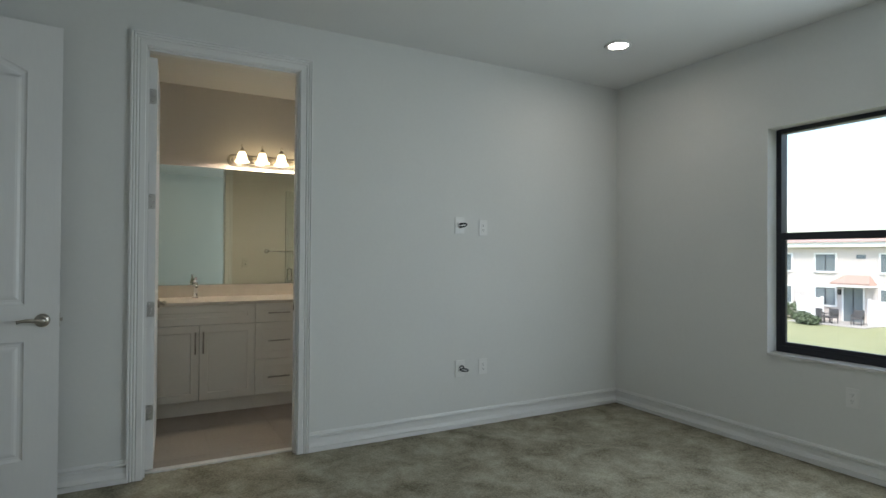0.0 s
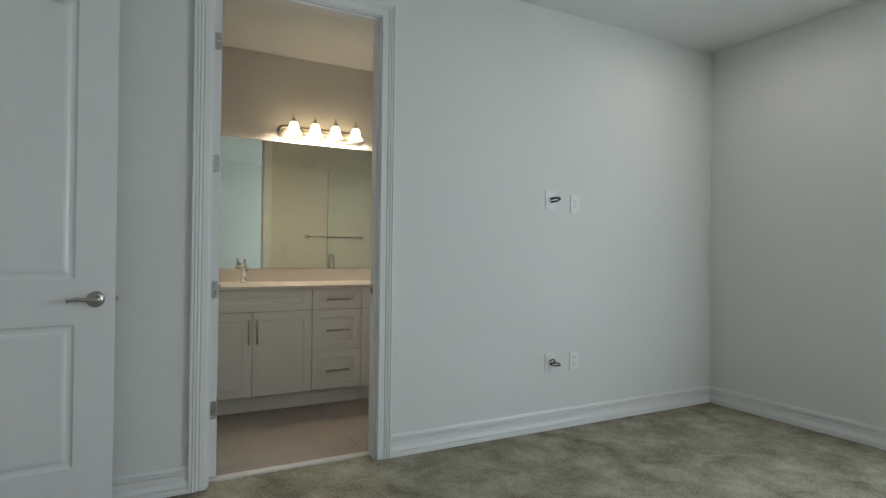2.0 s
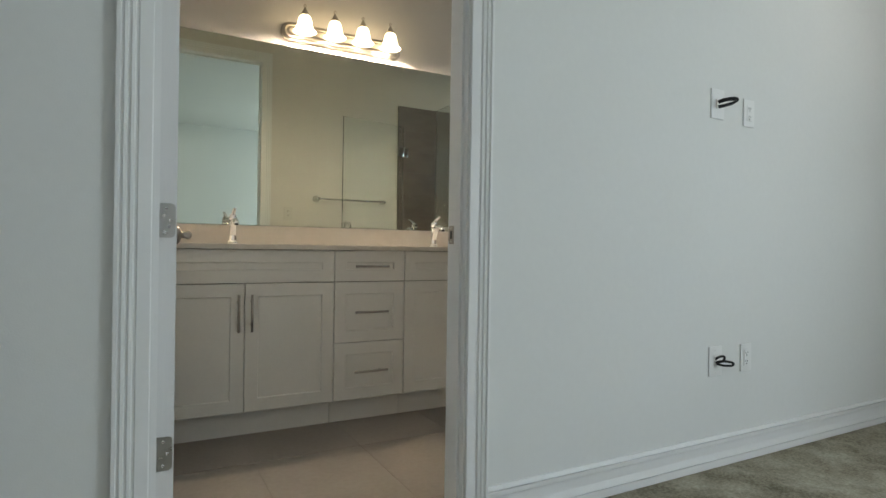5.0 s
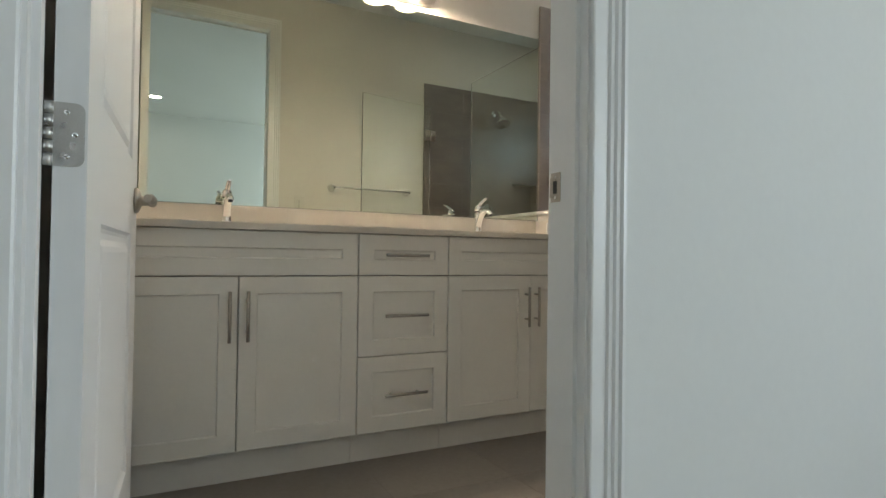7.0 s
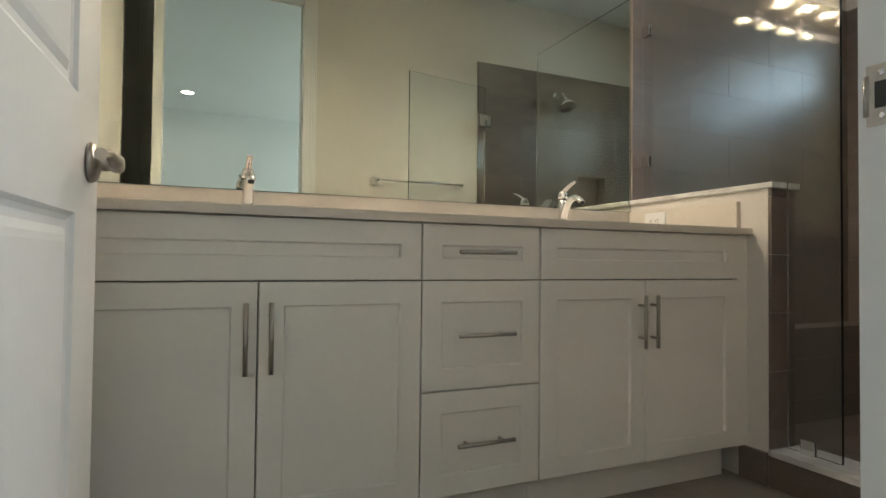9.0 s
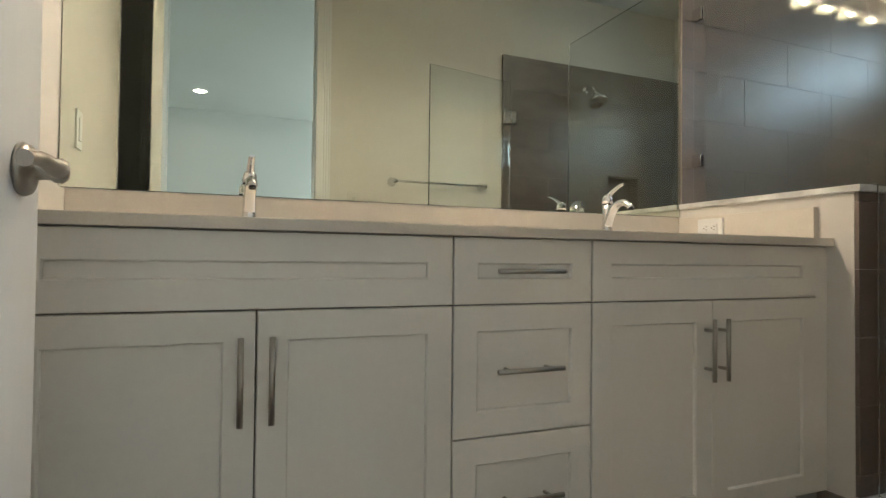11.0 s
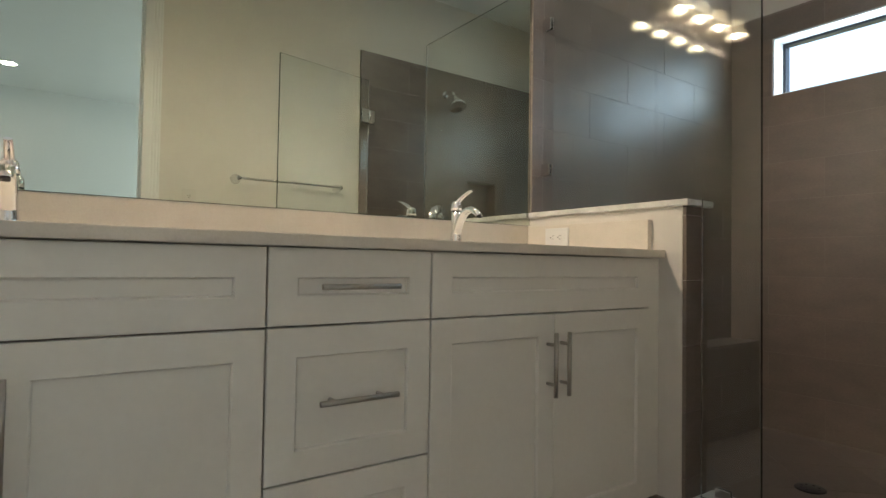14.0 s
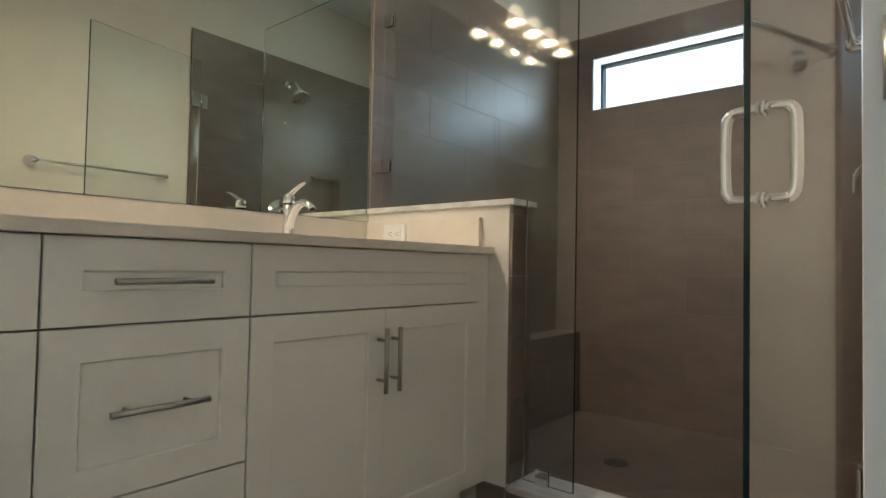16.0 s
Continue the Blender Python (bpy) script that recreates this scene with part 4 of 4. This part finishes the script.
part("porch_beam", boxm(BXF - 1.02, BXF, 18.2, 20.5, -0.62, -0.5), WHITEP, house)
part("wall_lamp", boxm(BXF - 0.18, BXF, 20.3, 20.45, -1.2, -0.85, 0.02), DARKP, house)
structure("pavement", boxm(BXF - 3.2, BXF, 17.5, 22.2, GZ, GZ + 0.04), PAVER, "pale concrete patio", "pavement")


def fence(y0, n):
    f = thing("privacy_fence", "white vinyl privacy fence beside the patio", "fence", group="white fences")
    x = BXF - 1.3
    part("rail", boxm(x - 0.03, x + 0.03, y0, y0 + 0.2 * n, GZ + 1.5, GZ + 1.6), WHITEP, f)
    for k in range(n):
        part("board", boxm(x - 0.02, x + 0.02, y0 + 0.2 * k, y0 + 0.19 + 0.2 * k, GZ + 0.05, GZ + 1.52), WHITEP, f)
    for y in (y0 - 0.07, y0 + 0.2 * n + 0.07):
        part("post", boxm(x - 0.07, x + 0.07, y - 0.07, y + 0.07, GZ, GZ + 1.7), WHITEP, f)


fence(20.9, 7)
fence(15.6, 12)


def shrub(x, y, r, h):
    bm, rng = bmesh.new(), random.Random(int(x * 100 + y * 7))
    for _ in range(420):
        d = Vector((rng.gauss(0, 1), rng.gauss(0, 1), rng.gauss(0, 1))).normalized()
        k = rng.uniform(0.45, 1.05)
        c = Vector((x + d.x * r * k, y + d.y * r * k, GZ + h * (0.5 + 0.5 * d.z * k)))
        a = Vector((rng.uniform(-1, 1), rng.uniform(-1, 1), rng.uniform(-1, 1))).normalized() * 0.13
        b = a.cross(Vector((rng.uniform(-1, 1), rng.uniform(-1, 1), rng.uniform(-1, 1)))).normalized() * 0.06
        bm.faces.new([bm.verts.new(c + q) for q in (-a, b, a, -b)])
    s = thing("shrub", "dark green leafy shrub by the patio", "shrub", group="shrubs by the terrace")
    part("foliage", bm, SHRUB, s)
    part("stem", tube(bmesh.new(), [(x, y, GZ), (x, y, GZ + h * 0.6)], [0.05, 0.02], 6), WICKER, s)


for x, y, r, h in ((40.9, 22.9, 0.7, 1.2), (40.7, 23.9, 0.8, 1.4), (41.0, 24.9, 0.7, 1.3), (38.2, 20.7, 0.5, 0.8), (38.1, 20.1, 0.5, 0.6)):
    shrub(x, y, r, h)


def patio_chair(x, y, a):
    c = thing("patio_chair", "dark wicker patio armchair", "chair", pose(x, y, GZ + 0.04, 0, 0, a), "patio chairs")
    part("seat", boxm(-0.3, 0.3, -0.3, 0.3, 0.34, 0.44, 0.03), WICKER, c)
    part("backrest", boxm(-0.3, 0.3, 0.24, 0.32, 0.44, 0.92, 0.03), WICKER, c)
    for sx in (-1, 1):
        part("armrest", boxm(sx * 0.3 - 0.04, sx * 0.3 + 0.04, -0.28, 0.28, 0.58, 0.64, 0.02), WICKER, c)
        for sy in (-1, 1):
            part("leg", boxm(sx * 0.27 - 0.025, sx * 0.27 + 0.025, sy * 0.26 - 0.025, sy * 0.26 + 0.025, 0, 0.6, 0.005), WICKER, c)


patio_chair(40.0, 20.4, 60)
patio_chair(39.9, 19.9, -100)
patio_chair(40.4, 18.6, -80)

# ---- tiles, piece by piece ----
def tile_mesh(name, w, d, h, material, e=0.0006):
    """A thin tile lying in x-y with eased edges: w by d, h thick, its face up."""
    me = bpy.data.meshes.new(name)
    a, b = w / 2, d / 2
    v = [(-a, -b, 0), (a, -b, 0), (a, b, 0), (-a, b, 0), (-a, -b, h - e), (a, -b, h - e), (a, b, h - e), (-a, b, h - e), (-a + e, -b + e, h), (a - e, -b + e, h), (a - e, b - e, h), (-a + e, b - e, h)]
    f = [(8, 9, 10, 11), (0, 3, 2, 1)] + [(i, (i + 1) % 4, 4 + (i + 1) % 4, 4 + i) for i in range(4)] + [(4 + i, 4 + (i + 1) % 4, 8 + (i + 1) % 4, 8 + i) for i in range(4)]
    me.from_pydata(v, [], f)
    me.materials.append(material)
    return me


MESHES = {}


def lay(parent, m, u0, u1, v0, v1, tw, th, material, start_u, start_v, shift=0.0, holes=(), gap=0.0015, thick=0.012):
    """Lays tiles on a plane. m: the pose whose x, y run in the plane and whose z points out of it."""
    r = 0
    v = start_v
    while v > v0:
        v -= th
        r -= 1
    while v < v1:
        u = start_u + (r % 2) * shift
        while u > u0:
            u -= tw
        while u < u1:
            pieces = [(max(u, u0), min(u + tw, u1), max(v, v0), min(v + th, v1))]
            for h in holes:
                cut = []
                for a, b, c, d in pieces:
                    if b <= h[0] or a >= h[1] or d <= h[2] or c >= h[3]:
                        cut.append((a, b, c, d))
                        continue
                    if c < h[2]:
                        cut.append((a, b, c, h[2]))
                    if d > h[3]:
                        cut.append((a, b, h[3], d))
                    c2, d2 = max(c, h[2]), min(d, h[3])
                    if a < h[0]:
                        cut.append((a, h[0], c2, d2))
                    if b > h[1]:
                        cut.append((h[1], b, c2, d2))
                pieces = cut
            for a, b, c, d in pieces:
                if b - a < 0.012 or d - c < 0.012:
                    continue
                key = (round(b - a, 3), round(d - c, 3), thick, material.name)
                if key not in MESHES:
                    MESHES[key] = tile_mesh("tile", key[0] - gap, key[1] - gap, thick, material)
                ob = new("tile", MESHES[key])
                ob.parent = parent
                ob.matrix_world = m @ Matrix.Translation(((a + b) / 2, (c + d) / 2, 0))
            u += tw
        v += th
        r += 1


def backing(name, bm, label):
    return structure(name, bm, GROUT, label, "wall")


TW, TH, SHIFT = 0.565, 0.2032, 0.27
# back wall of the shower (beside the mirror)
back = backing("wall_tile_back", boxm(HX0, SX1, BY1 - 0.0150, BY1, -0.02, TILETOP), "taupe stone-look wall tiles in running bond")
lay(back, pose(0, BY1 - 0.004, 0, 90, 0, 0), HX0, SX1, -0.02, TILETOP, TW, TH, TILE, 2.965, 1.412, SHIFT, [(HX0 - 0.1, HX1, -0.1, HZ + 0.02)])
# window wall
wside = backing("wall_tile_window", pierced("y", WY1 + 0.004, BY1 - 0.004, -0.02, TILETOP, SX1 - 0.0110, SX1 + 0.012, [SW]), "taupe tiled wall round the high window")
lay(wside, Matrix.Translation((SX1, 0, 0)) @ Matrix(((0, 0, -1, 0), (-1, 0, 0, 0), (0, 1, 0, 0), (0, 0, 0, 1))), -BY1 + 0.016, -WY1 - 0.016, -0.02, TILETOP, TW, TH, TILE, -5.3, 1.412, SHIFT, [(-SW[1], -SW[0], SW[2], SW[3])])
# shower head wall
head = backing("wall_tile_head", pierced("x", HX0 + 0.05, SX1, -0.02, TILETOP + 0.015, WY1 + 0.004, WY1 + 0.0170, [(3.55, 3.85, 1.175, 1.475)]), "taupe tiled wall behind the shower head")
lay(head, pose(0, WY1 + 0.006, 0, 90, 0, 180), -SX1, -HX0 - 0.05, -0.02, TILETOP + 0.015, TW, TH, TILE, -3.3, 1.412, SHIFT, [(-3.85, -3.55, 1.175, 1.475)])
# half wall: shower side, end and base
hw = backing("wall_tile_half", boxm(HX1 - 0.012, HX1 - 0.001, HY + 0.001, BY1 - 0.016, -0.02, HZ - 0.001), "taupe tiles on the half wall")
lay(hw, Matrix.Translation((HX1 - 0.012, 0, 0)) @ Matrix(((0, 0, 1, 0), (1, 0, 0, 0), (0, 1, 0, 0), (0, 0, 0, 1))), HY, BY1 - 0.016, -0.02, HZ, TW, TH, TILE, 4.83, 1.412, SHIFT)
lay(hw, pose(0, HY + 0.012, 0, 90, 0, 0), HX0 + 0.002, HX1, 0.130, HZ, 0.2, TH, TILE, HX0, 1.412)
lay(hw, Matrix.Translation((HX0, 0, 0)) @ Matrix(((0, 0, -1, 0), (-1, 0, 0, 0), (0, 1, 0, 0), (0, 0, 0, 1))), -VF - 0.03, -HY - 0.012, 0, 0.118, TW, 0.118, TILE, -5.0, 0)
# curb faces
lay(curb, Matrix.Translation((HX0 + 0.010, 0, 0)) @ Matrix(((0, 0, -1, 0), (-1, 0, 0, 0), (0, 1, 0, 0), (0, 0, 0, 1))), -HY - 0.012, -WY1 - 0.004, 0, 0.108, TW, 0.108, TILE, -4.7, 0)
# bench front
lay(bench, pose(0, 5.355, 0, 90, 0, 0), HX1, SX1, -0.02, 0.438, TW, TH, TILE, 2.965, 0.30, SHIFT)
# floors
fl = bpy.data.objects["floor_bath"]
lay(fl, pose(0, 0, -0.009), BX0, HX0 + 0.01, 3.865, BY1, 0.4575, 0.610, FLOORTILE, 0.918, 3.99, 0, thick=0.009)
# shower floor: square tiles laid on the diagonal
sf = bpy.data.objects["floor_shower"]
c45 = math.sqrt(0.5)
SQ = 0.305
sq = tile_mesh("tile", SQ - 0.003, SQ - 0.003, 0.009, TILE)
for i in range(-5, 6):
    for j in range(-5, 6):
        x, y = 3.47 + c45 * SQ * (i - j), 4.60 + c45 * SQ * (i + j)
        if HX1 - 0.1 < x < SX1 + 0.12 and WY1 - 0.12 < y < 5.5:
            ob = new("tile", sq)
            ob.parent = sf
            ob.matrix_world = pose(x, y, -0.029, 0, 0, 45)
